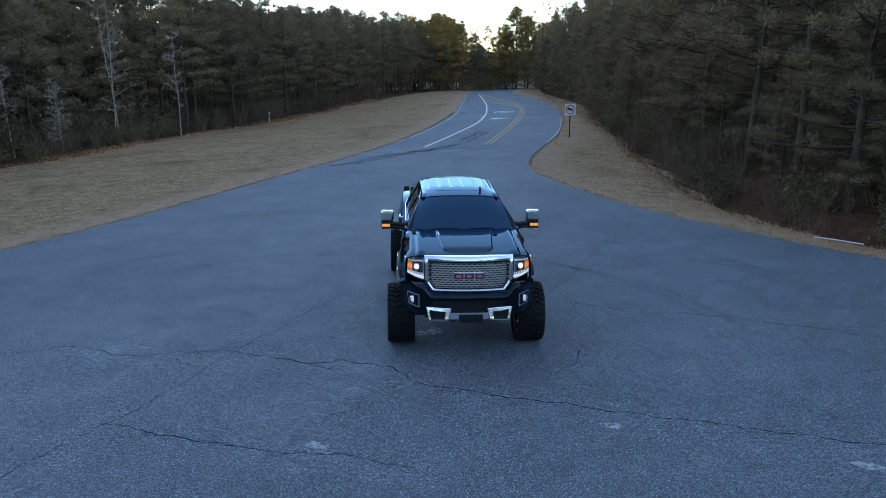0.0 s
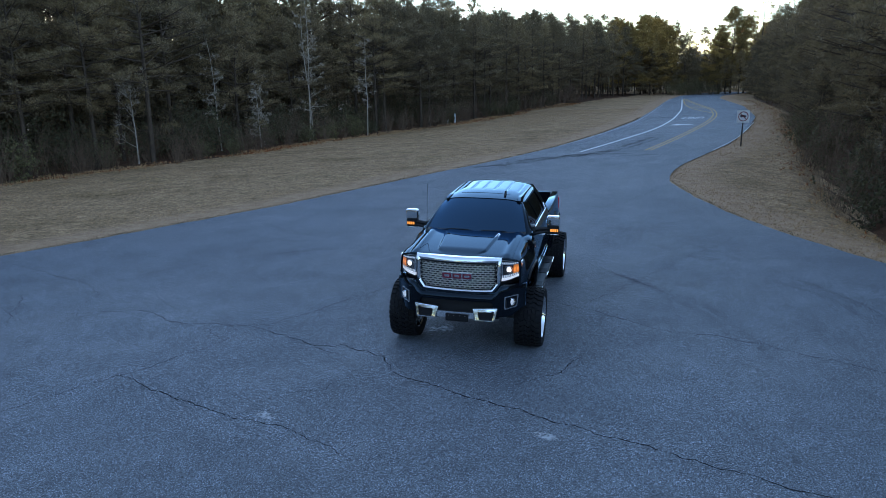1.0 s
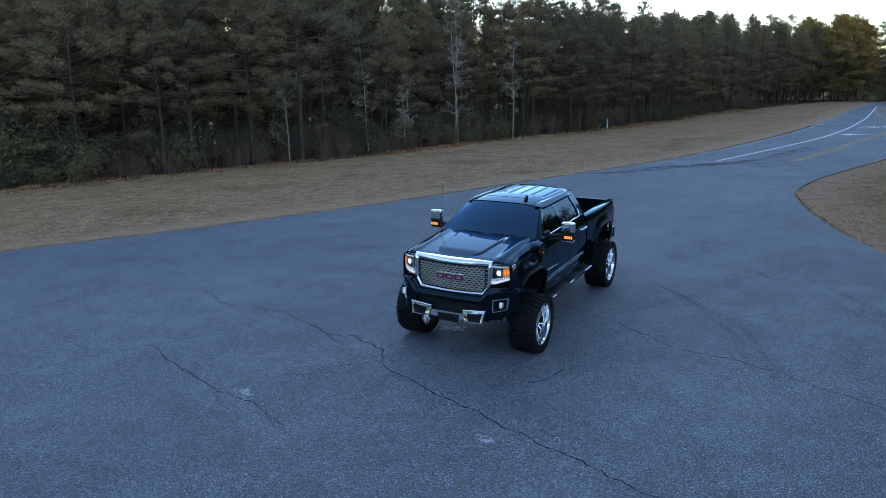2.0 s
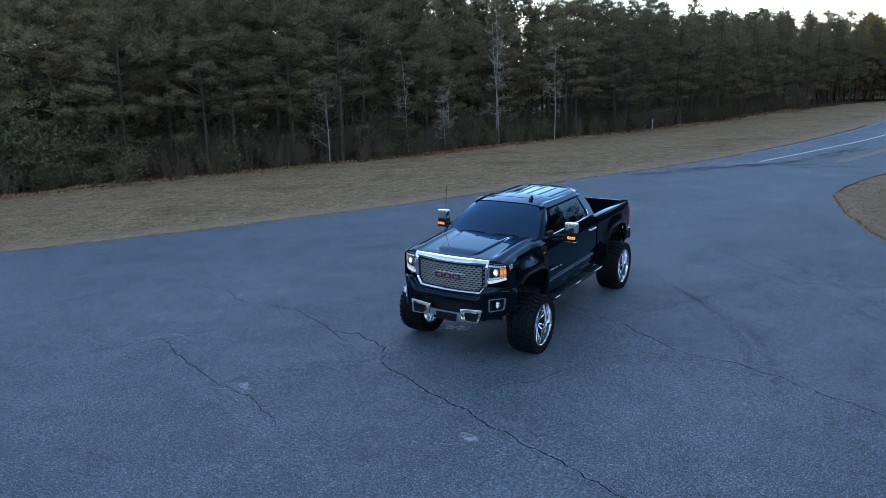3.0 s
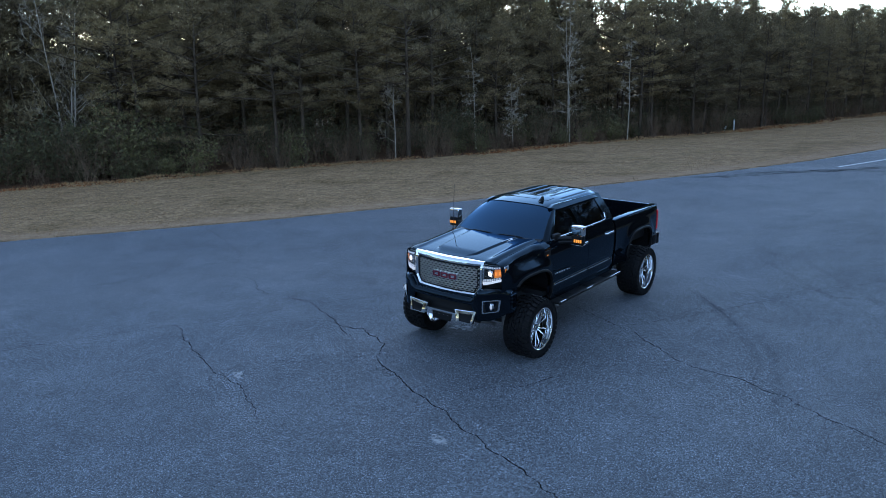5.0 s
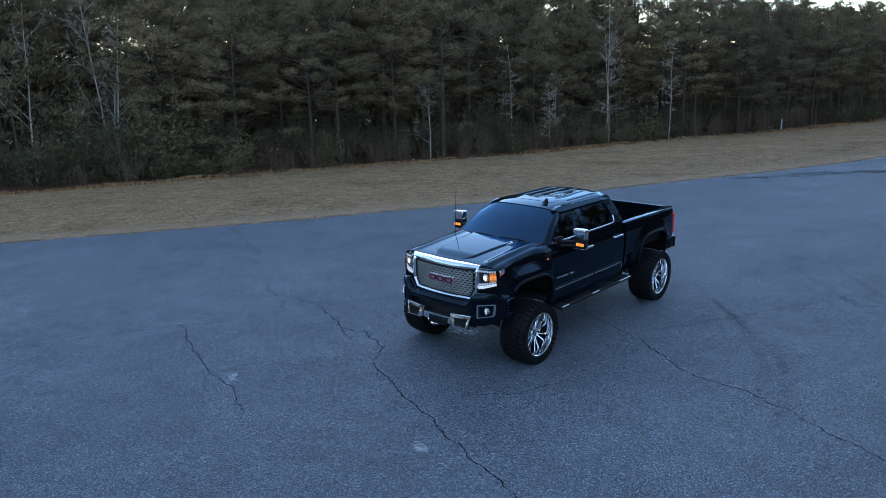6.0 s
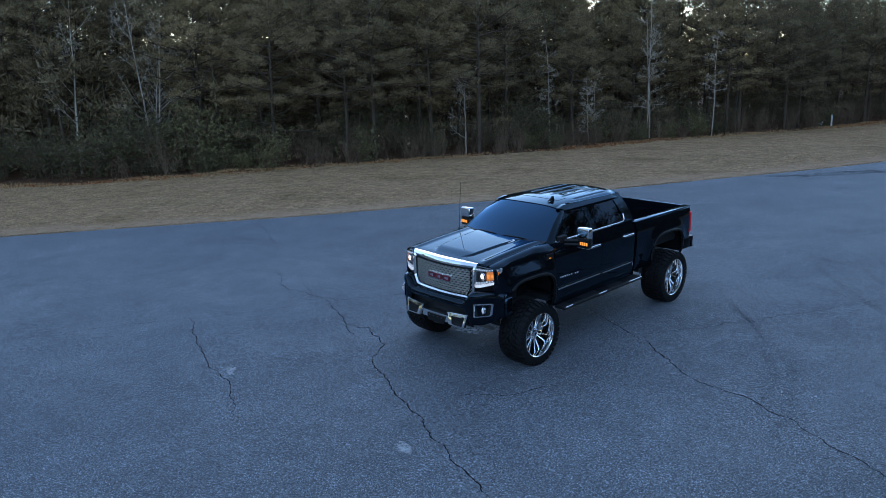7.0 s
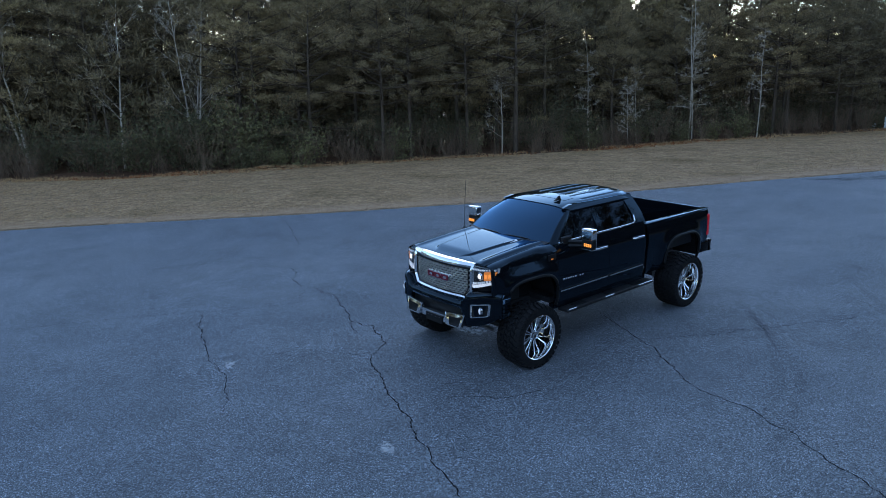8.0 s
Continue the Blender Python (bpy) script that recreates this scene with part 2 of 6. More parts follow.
def tube(bm, pts, radii, n=8, caps=True):
    """A tube along points, with one radius or one for each point."""
    pts = [Vector(p) for p in pts]
    radii = radii if hasattr(radii, "__len__") else [radii] * len(pts)
    rings = []
    up = Vector((0, 0, 1))
    for i, p in enumerate(pts):
        d = (pts[min(i + 1, len(pts) - 1)] - pts[max(i - 1, 0)]).normalized()
        ref = up if abs(d.dot(up)) < 0.95 else Vector((1, 0, 0))
        a = d.cross(ref).normalized()
        b = d.cross(a)
        rings.append([bm.verts.new(p + radii[i] * (math.cos(2 * math.pi * k / n) * a + math.sin(2 * math.pi * k / n) * b)) for k in range(n)])
    for r, s in zip(rings, rings[1:]):
        for k in range(n):
            bm.faces.new((r[k], r[(k + 1) % n], s[(k + 1) % n], s[k]))
    if caps:
        bm.faces.new(rings[0][::-1])
        bm.faces.new(rings[-1])
    return bm


def prism(bm, outline, place, depth):
    """A closed outline of (a, b), set in space by place(a, b, d), from d = 0 to depth."""
    f = [bm.verts.new(place(a, b, 0.0)) for a, b in outline]
    g = [bm.verts.new(place(a, b, depth)) for a, b in outline]
    n = len(f)
    bm.faces.new(f)
    bm.faces.new(g[::-1])
    for i in range(n):
        bm.faces.new((f[i], g[i], g[(i + 1) % n], f[(i + 1) % n]))
    return bm


def ring_prism(bm, outer, inner, place, depth):
    """A frame between two outlines of as many points."""
    n = len(outer)
    L = [[bm.verts.new(place(a, b, d)) for a, b in o] for o in (outer, inner) for d in (0.0, depth)]
    of, ob_, nf, nb = L
    for i in range(n):
        j = (i + 1) % n
        bm.faces.new((of[i], of[j], nf[j], nf[i]))
        bm.faces.new((ob_[i], nb[i], nb[j], ob_[j]))
        bm.faces.new((of[i], ob_[i], ob_[j], of[j]))
        bm.faces.new((nf[i], nf[j], nb[j], nb[i]))
    return bm


def slab(bm, grid, inward):
    """A closed sheet: grid[i][j] outer points, inward the offset of the inner side."""
    inward = Vector(inward)
    A = [[bm.verts.new(p) for p in row] for row in grid]
    B = [[bm.verts.new(Vector(p) + inward) for p in row] for row in grid]
    ni, nj = len(A), len(A[0])
    for i in range(ni - 1):
        for j in range(nj - 1):
            bm.faces.new((A[i][j], A[i + 1][j], A[i + 1][j + 1], A[i][j + 1]))
            bm.faces.new((B[i][j], B[i][j + 1], B[i + 1][j + 1], B[i + 1][j]))
    for i in range(ni - 1):
        for j in (0, nj - 1):
            bm.faces.new((A[i][j], A[i + 1][j], B[i + 1][j], B[i][j]))
    for j in range(nj - 1):
        for i in (0, ni - 1):
            bm.faces.new((A[i][j], A[i][j + 1], B[i][j + 1], B[i][j]))
    return bm


def lathe(bm, profile, n=48, axis_x=0.0, closed=False):
    """Turns a profile of (x, r) about the x axis."""
    rings = [[bm.verts.new((x, r * math.cos(2 * math.pi * k / n), r * math.sin(2 * math.pi * k / n))) for k in range(n)] for x, r in profile]
    pairs = list(zip(rings, rings[1:])) + ([(rings[-1], rings[0])] if closed else [])
    for a, b in pairs:
        for k in range(n):
            bm.faces.new((a[k], b[k], b[(k + 1) % n], a[(k + 1) % n]))
    return bm


def mirror_bm(bm):
    """Flips a bmesh to the other side of the vehicle."""
    bmesh.ops.transform(bm, verts=bm.verts, matrix=Matrix.Diagonal((-1, 1, 1, 1)))
    return bm


def lerp(a, b, t):
    return a + (b - a) * t


def curve(x, pts):
    """Piecewise smooth interpolation through (x, y) points."""
    if x <= pts[0][0]:
        return pts[0][1]
    for (a, p), (b, q) in zip(pts, pts[1:]):
        if x <= b:
            return lerp(p, q, (x - a) / (b - a))
    return pts[-1][1]


# ---- ground and road ----
LEFT_EDGE = [(-60, -45), (-40, -20), (-20, 2.5), (-17.6, 7.6), (-15.8, 10.6), (-13.7, 13.7), (-11.9, 16.3), (-10.3, 19.3), (-8.4, 22.7), (-6.6, 26.9), (-5.2, 30.4), (-3.0, 35.2), (-0.7, 41.4), (1.5, 50.0), (3.8, 62.0), (5.8, 79.0), (8.0, 100.0), (10.5, 116.0), (17, 135.0)]
RIGHT_EDGE = [(60, -45), (44, -20), (24, 0.5), (17.0, 6.8), (13.2, 11.0), (10.4, 14.9), (9.1, 16.6), (7.36, 19.4), (6.2, 22.0), (5.3, 24.9), (4.8, 27.8), (4.95, 30.0), (5.5, 32.6), (6.7, 36.2), (8.5, 41.5), (10.75, 51.0), (13.0, 63.0), (14.3, 79.0), (14.3, 100.0), (16.5, 116.0), (23, 135.0)]
LE = [(y, x) for x, y in LEFT_EDGE]
RE = [(y, x) for x, y in RIGHT_EDGE]


def smooth_curve(y, pts, w=1.2):
    return (curve(y - w, pts) + curve(y, pts) * 2 + curve(y + w, pts)) / 4


def left_x(y):
    return smooth_curve(y, LE)


def right_x(y):
    return smooth_curve(y, RE, 0.7)


def smoothstep(a, b, x):
    t = min(max((x - a) / (b - a), 0.0), 1.0)
    return t * t * (3 - 2 * t)


SETTLED = 0.045


def crown(x, y):
    """The fall of the land away from the middle of the junction, and the dip past the far bend."""
    u = -0.87 * x + 0.5 * y - 8
    z = -0.04 * min(max(u, 0.0), 37.0)
    if abs(x) < 7 and 5 < y < 22:                       # a shallow settlement where the pickup stands
        z -= SETTLED * (1 - smoothstep(1.5, 4.6, math.hypot(x - 0.85, y - min(max(y, 11.1), 15.1))))
    if y > 104:
        z -= 0.02 * (y - 104) if y < 160 else 1.12
    return z


# line where the mown verge ends at the woods
WOODS_LEFT = [(-45, -75), (-20, -62), (0, -49), (8, -39.8), (12, -34.8), (16, -30.8), (21, -28.5), (26, -26.7), (33, -23.4), (41, -19.5), (48, -17.8), (54, -15.4), (62, -11.8), (72, -9.5), (83, -6.7), (100, -1.6), (112, 2.5), (125, 6.0)]
WOODS_RIGHT = [(-45, 80), (-20, 62), (0, 34), (8, 21), (14, 13.5), (17, 10.9), (20, 9.6), (24, 9.2), (28, 9.7), (33, 10.2), (43, 11.9), (55, 13.6), (69, 15.5), (85, 16.3), (100, 17.3), (116, 20), (125, 26)]


def land(x, y):
    """Height of the ground sheet."""
    z = crown(x, y)
    if -45 < y < 136:
        lx, rx = left_x(y), right_x(y)
        out = max(lx - x, x - rx)                       # metres outside the asphalt
        z += -0.06 + 0.065 * smoothstep(-0.35, 0.25, out)
        if out > 0:
            z += 0.035 * smoothstep(0, 2, out) * noise.fractal(Vector((x * 0.5, y * 0.5, 0)), 1.0, 2.0, 3)
        wr = curve(y, WOODS_RIGHT)
        if x > rx and y > 8:                            # drainage ditch before the trees
            d = x - wr
            z -= 0.75 * math.exp(-((d - 1.1) / 0.9) ** 2) * smoothstep(8, 16, y) * (1 - smoothstep(52, 70, y))
            z += 0.35 * smoothstep(2.5, 8, d) * smoothstep(8, 16, y)
            z -= 0.10 * smoothstep(-3, 0, d)
        wl = curve(y, WOODS_LEFT)
        if x < wl:
            z += 0.12 * noise.fractal(Vector((x * 0.3, y * 0.3, 4)), 1.0, 2.0, 3)
    return z


def spread(fine0, fine1, step, reach):
    """Grid lines: even between fine0 and fine1, then ever wider out to reach."""
    v = list(np.arange(fine0, fine1 + step / 2, step))
    d, lo, hi = step, [v[0]], [v[-1]]
    while hi[-1] < reach:
        d *= 1.35
        hi.append(hi[-1] + d)
        lo.append(lo[-1] - d)
    return lo[:0:-1] + v + hi[1:]


def build_ground():
    xs, ys = spread(-44, 26, 0.5, 2500), spread(4, 130, 0.55, 2500)
    verts = [(x, y, land(x, y)) for y in ys for x in xs]
    n = len(xs)
    faces = [(j * n + i, j * n + i + 1, (j + 1) * n + i + 1, (j + 1) * n + i) for j in range(len(ys) - 1) for i in range(n - 1)]
    ob = raw("ground", verts, faces, GRASS_GROUND, smooth=True)
    strip = ob.data.attributes.new("roadside", "FLOAT", "POINT")
    for i, (x, y, z) in enumerate(verts):
        out = max(left_x(y) - x, x - right_x(y)) if -45 < y < 136 else 9.0
        strip.data[i].value = 0.9 * (1 - smoothstep(0.9, 2.3, out + 0.5 * noise.noise(Vector((x * 0.7, y * 0.7, 1)))))
    return tagged(ob, "mown verge of dormant tan grass reaching into the woods", "ground", kind="structure")


def build_road():
    ys = list(np.arange(-45, 0, 1.5)) + list(np.arange(0, 60, 0.25)) + list(np.arange(60, 135.1, 1.0))
    m = 44
    bm = bmesh.new()
    rows = []
    for y in ys:
        a = left_x(y) + 0.10 * noise.noise(Vector((y * 1.7, 0, 0))) + 0.05 * noise.noise(Vector((y * 6, 3, 0)))
        b = right_x(y) + 0.10 * noise.noise(Vector((y * 1.7, 9, 0))) + 0.05 * noise.noise(Vector((y * 6, 6, 0)))
        rows.append([bm.verts.new((lerp(a, b, i / m), y, crown(lerp(a, b, i / m), y))) for i in range(m + 1)])
    low = [[bm.verts.new(r[k].co + Vector((0, 0, -0.12))) for k in (0, m)] for r in rows]
    for r, s in zip(rows, rows[1:]):
        for i in range(m):
            bm.faces.new((r[i], r[i + 1], s[i + 1], s[i]))
    for i in range(len(rows) - 1):
        bm.faces.new((rows[i][0], rows[i + 1][0], low[i + 1][0], low[i][0]))
        bm.faces.new((rows[i][m], low[i][1], low[i + 1][1], rows[i + 1][m]))
    return tagged(part("road", bm, ASPHALT), "weathered grey-blue asphalt road junction with fine cracks", "road", kind="structure")


def dense(points, step):
    """Points along a smooth line through the given ones."""
    P = [Vector((*p, 0)) for p in points]
    P = [2 * P[0] - P[1]] + P + [2 * P[-1] - P[-2]]
    out = []
    for a, b, c, d in zip(P, P[1:], P[2:], P[3:]):
        n = max(1, int((c - b).length / step))
        for i in range(n):
            t = i / n
            out.append(0.5 * (2 * b + (c - a) * t + (2 * a - 5 * b + 4 * c - d) * t * t + (3 * b - a - 3 * c + d) * t ** 3))
    return out + [P[-2]]


def ribbon(name, points, width, material, lift=0.006, step=0.3, jag=0.0, taper=False, parent=None, label=""):
    """A thin strip laid on the road along a line."""
    pts = dense(points, step)
    rnd = random.Random(len(points) * 7 + int(points[0][0] * 100))
    if jag:
        for p in pts[1:-1]:
            p.x += rnd.uniform(-jag, jag)
            p.y += rnd.uniform(-jag, jag)
    verts, faces = [], []
    n = len(pts)
    for i, p in enumerate(pts):
        d = (pts[min(i + 1, n - 1)] - pts[max(i - 1, 0)]).normalized()
        w = width * 0.5 * ((0.45 + rnd.random() * 1.0) if jag else 1.0)
        if taper:
            w *= 0.7 + 0.3 * min(1, 6 * min(i, n - 1 - i) / n)
        q = Vector((-d.y, d.x, 0)) * w
        for s in (p + q, p - q):
            verts.append((s.x, s.y, crown(s.x, s.y) + lift))
    faces = [(2 * i, 2 * i + 1, 2 * i + 3, 2 * i + 2) for i in range(n - 1)]
    return raw(name, verts, faces, material, parent, label)


ground = build_ground()
road = build_road()

# road paint
ribbon("lane_line", [(0.94, 38.7), (2.72, 44.5), (5.07, 53.0), (6.58, 61.5), (7.3, 67.3)], 0.125, WHITE_PAINT, 0.008, parent=road, label="solid white lane line")
ribbon("lane_line", [(7.3, 67.3), (8.2, 76.0), (8.9, 86.0), (9.8, 100)], 0.12, WHITE_PAINT, 0.008, parent=road, label="thin white lane line")
for off in (-0.14, 0.14):
    ribbon("centre_line", [(4.28 + off, 38.8), (5.78 + off, 44.4), (7.48 + off, 51.4), (8.99 + off, 58.2), (10.14 + off, 65.0), (10.7 + off, 71.0), (10.9 + off, 77), (10.5 + off, 86.7), (10.2 + off, 100.6)], 0.095, YELLOW_PAINT, 0.008, parent=road, label="double yellow centre line")
ribbon("centre_line", [(10.4, 69.0), (9.4, 77.0), (9.3, 86.7), (10.0, 100.6)], 0.12, YELLOW_PAINT, 0.008, parent=road, label="yellow line edging the hatched island")
for i in range(8):
    y = 76 + i * 2.6
    ribbon("hatch_line", [(curve(y, [(69, 10.4), (77, 9.4), (86.7, 9.3), (100, 10.0)]), y + 1.2), (curve(y, [(65, 10.1), (71, 10.7), (77, 10.9), (86.7, 10.5), (100, 10.2)]), y)], 0.22, YELLOW_PAINT, 0.008, parent=road, label="yellow hatching")
ribbon("edge_line", [(7.35, 38.2), (9.12, 44.1), (10.68, 50.9), (11.95, 56.7)], 0.032, WHITE_PAINT, 0.008, parent=road, label="worn white edge line")
ribbon("edge_line", [(-0.5, 41.9), (1.7, 50.2), (4.0, 62.0), (6.0, 79.0), (8.15, 100)], 0.03, WHITE_PAINT, 0.008, parent=road, label="worn white edge line")


def road_word(text, x, y, width, depth, turn):
    cu = bpy.data.curves.new("word", "FONT")
    cu.body, cu.align_x, cu.align_y, cu.extrude = text, "CENTER", "CENTER", 0.001
    tmp = new("word", cu)
    me = bpy.data.meshes.new_from_object(tmp.evaluated_get(bpy.context.evaluated_depsgraph_get()))
    bpy.data.objects.remove(tmp)
    co = np.array([v.co[:] for v in me.vertices])
    w, h = np.ptp(co[:, 0]), np.ptp(co[:, 1])
    me.transform(pose(x, y, crown(x, y) + 0.009, 0, math.degrees(math.atan(0.035)), turn) @ Matrix.Diagonal((width / w, depth / h, 1, 1)))
    me.materials.append(WHITE_PAINT)
    ob = new("road_word", me)
    ob.parent = road
    return tagged(ob, "white painted lane word")


road_word("ONLY", 8.3, 63.2, 1.75, 2.6, 180 - 12)
bm = bmesh.new()
arrow = [(-0.75, -0.16), (0.1, -0.16), (0.1, -0.5), (0.8, 0.0), (0.1, 0.5), (0.1, 0.16), (-0.75, 0.16)]
ca, sa = math.cos(radians(180 + 8)), math.sin(radians(180 + 8))
prism(bm, arrow, lambda a, b, d: (7.0 + a * ca - b * sa, 56.1 + a * sa + b * ca, crown(7.0 + a * ca, 56.1) + 0.009 + d), -0.004)
part("road_arrow", bm, WHITE_PAINT, road, "white turn arrow")

# cracks, tyre marks, scuffs
def crack(width, points, wide=1.0):
    """A ragged crack: kinks at three scales, its width pinching and opening along the way."""
    P = [Vector((*p, 0)) for p in points]
    rnd = random.Random(int(points[0][0] * 1000 + points[-1][1] * 77))
    for size in (0.05, 0.05, 0.05, 0.05):
        Q = [P[0]]
        for a, b in zip(P, P[1:]):
            d = b - a
            if d.length > 0.05:
                k = min(0.13, size / max(d.length, 0.05))
                Q.append(a + d * rnd.uniform(0.4, 0.6) + Vector((-d.y, d.x, 0)) * rnd.uniform(-k, k))
            Q.append(b)
        P = Q
    n = len(P)
    verts = []
    for i, p in enumerate(P):
        d = (P[min(i + 1, n - 1)] - P[max(i - 1, 0)]).normalized()
        t = i / (n - 1)
        w = width * 0.5 * lerp(1.0, wide, t) * rnd.uniform(0.35, 1.25) * (0.55 + 0.45 * min(1, 8 * min(t, 1 - t)))
        q = Vector((-d.y, d.x, 0)) * w
        verts += [(r.x, r.y, crown(r.x, r.y) + 0.004) for r in (p + q, p - q)]
    return raw("crack", verts, [(2 * i, 2 * i + 1, 2 * i + 3, 2 * i + 2) for i in range(n - 1)], CRACK, road, "thin dark crack in the asphalt")


# from the near verge to the pickup and on towards the junction's mouth
crack(0.012, [(-9.92, 6.44), (-9.17, 7.37), (-8.44, 8.51), (-7.93, 9.46), (-7.86, 10.28), (-7.20, 11.00)])
crack(0.014, [(-7.20, 11.00), (-6.46, 11.2), (-5.75, 11.40), (-5.15, 11.28), (-4.70, 10.92), (-4.08, 10.78), (-3.49, 10.82), (-3.03, 10.87), (-2.70, 10.77)])
crack(0.020, [(-2.70, 10.77), (-2.05, 10.50), (-1.51, 10.28), (-1.25, 10.31), (-1.11, 10.44), (-0.59, 10.26), (-0.28, 10.11), (-0.08, 9.82), (-0.04, 9.64)])
crack(0.014, [(-1.47, 10.25), (-1.2, 10.10), (-1.01, 10.05)])
crack(0.020, [(-0.04, 9.64), (0.52, 9.36), (1.00, 9.14), (1.72, 8.84), (2.20, 8.65), (2.66, 8.46), (3.24, 8.23), (3.78, 8.03), (4.45, 7.75), (5.5, 7.42), (6.6, 6.9), (8.2, 6.0)], 0.8)
crack(0.010, [(-0.06, 9.66), (-0.55, 9.20), (-0.72, 8.94), (-0.71, 8.78), (-1.2, 8.5)])
# the straight seam across
crack(0.012, [(-5.6, 5.2), (-5.06, 6.32), (-4.66, 7.17), (-4.20, 7.96), (-3.92, 8.45), (-3.52, 9.10), (-3.13, 9.92), (-2.72, 10.78), (-2.33, 11.6), (-1.88, 12.51), (-1.37, 13.48), (-0.31, 15.32)])
crack(0.019, [(-3.84, 8.54), (-3.32, 8.33), (-2.75, 8.11), (-2.22, 7.91), (-1.70, 7.76), (-1.2, 7.68), (-0.60, 7.55), (-0.17, 7.36), (0.33, 7.06)], 0.5)
# loops by the verge
crack(0.016, [(-12.9, 15.1), (-12.54, 14.92), (-11.26, 14.45), (-9.21, 13.52), (-8.35, 13.20), (-7.69, 12.79), (-7.12, 12.21), (-7.04, 11.61), (-6.59, 10.92), (-6.61, 10.39)], 0.6)
crack(0.013, [(-8.93, 12.15), (-8.5, 11.6), (-8.16, 10.99), (-7.82, 10.63)])
crack(0.010, [(-3.86, 10.85), (-3.44, 10.37), (-3.17, 10.17)])
crack(0.009, [(-3.43, 10.89), (-3.2, 10.7), (-3.06, 10.52)])
# past the pickup
crack(0.012, [(2.71, 10.70), (2.56, 10.42), (2.50, 10.2), (2.36, 9.95), (2.1, 9.75), (1.92, 9.58)])
crack(0.016, [(1.01, 13.81), (1.47, 13.54), (2.04, 13.28), (2.48, 13.06), (2.90, 12.85), (3.20, 12.62), (3.55, 12.36), (3.95, 12.12), (4.60, 11.98), (5.00, 11.88), (5.55, 11.68), (6.20, 11.31), (6.85, 10.97), (7.54, 10.60), (9.2, 9.6)])
crack(0.0125, [(2.51, 13.13), (3.01, 13.90), (3.53, 14.82), (4.02, 15.68), (4.72, 16.92), (5.28, 17.87), (5.88, 18.92)])
crack(0.012, [(3.55, 17.42), (4.33, 17.15), (5.06, 16.74), (5.35, 16.80), (6.06, 16.94), (6.98, 17.15), (7.94, 17.27)])
crack(0.010, [(0.15, 20.87), (0.48, 21.88), (0.87, 22.75)])
crack(0.010, [(0.58, 25.49), (1.14, 26.39), (1.75, 27.2)])
crack(0.012, [(2.31, 22.86), (3.04, 22.38), (3.3, 23.02)])
crack(0.010, [(2.99, 19.63), (3.5, 19.4), (4.11, 19.16)])
crack(0.020, [(3.43, 23.80), (3.90, 24.77), (4.33, 26.10)])
MARKS = [
    [(2.45, 16.05), (3.41, 15.10), (4.06, 14.30), (4.65, 13.62), (5.05, 12.85), (5.34, 11.98), (5.50, 10.9)],
    [(2.96, 15.50), (3.45, 14.94), (3.98, 14.24), (4.48, 13.47), (4.84, 12.63), (5.05, 11.7)],
    [(3.32, 18.70), (4.30, 17.50), (5.17, 16.56), (5.80, 15.95), (6.40, 15.12), (7.04, 14.29), (7.29, 13.53), (7.50, 12.82), (7.67, 11.94)],
    [(4.10, 19.10), (5.43, 17.30), (6.15, 16.40), (6.85, 15.30), (7.40, 14.30), (7.75, 13.20)],
    [(-8.77, 15.49), (-7.87, 16.43), (-6.62, 17.16), (-4.99, 17.50), (-3.36, 17.53), (-1.97, 17.33)],
    [(-7.28, 13.87), (-6.28, 15.21), (-4.98, 16.06), (-3.35, 16.71), (-1.65, 16.75)],
]
for pts in MARKS:
    ribbon("tyre_mark", pts, 0.14, MARK, 0.003, 0.3, parent=road, label="faint dark tyre mark")


def blotch(name, cx, cy, rx, ry, turn, material, label):
    c, s = math.cos(radians(turn)), math.sin(radians(turn))
    rnd = random.Random(int(cx * 100))
    rim = []
    for i in range(18):
        a = i * math.tau / 18
        k = 0.75 + 0.4 * rnd.random()
        u, v = rx * k * math.cos(a), ry * k * math.sin(a)
        x, y = cx + u * c - v * s, cy + u * s + v * c
        rim.append((x, y, crown(x, y) + 0.005))
    verts = rim + [(cx, cy, crown(cx, cy) + 0.005)]
    return raw(name, verts, [(i, (i + 1) % 18, 18) for i in range(18)], material, road, label)


for cx, cy in ((2.46, 8.1), (-1.15, 7.86), (5.0, 7.0)):
    blotch("scuff", cx, cy, 0.17, 0.08, -20, PATCH, "pale scuffed spot on the asphalt")
blotch("spill", 0.31, 11.50, 0.27, 0.16, 30, BLOT, "pale speckled blot on the asphalt under the pickup's nose")
SMEARS = [
    (0.55, [(-3.4, 32.6), (-2.0, 34.4), (-0.6, 36.4)]), (0.30, [(-2.4, 33.0), (-0.9, 35.0), (0.7, 37.4)]), (0.8, [(-0.6, 35.6), (0.7, 36.9), (1.9, 38.3)]),
    (0.5, [(0.5, 36.6), (2.0, 37.3), (3.5, 37.6)]), (0.7, [(1.2, 37.4), (2.2, 38.6), (3.0, 40.0)]), (0.25, [(2.8, 36.3), (4.2, 36.7), (5.2, 37.0)]),
    (0.35, [(2.7, 40.2), (3.6, 42.8), (4.7, 46.4)]), (0.22, [(3.2, 40.0), (4.2, 43.0), (5.2, 46.0)]), (0.9, [(4.3, 64.8), (5.6, 65.1), (6.9, 65.0)]), (0.3, [(7.4, 66.2), (8.6, 66.6), (9.6, 66.4)]),
]
for w, pts in SMEARS:
    ribbon("tar_smear", pts, w, DARK_PATCH, 0.005, 0.25, 0.09, True, road, "dark streak of fresh tar on the road")


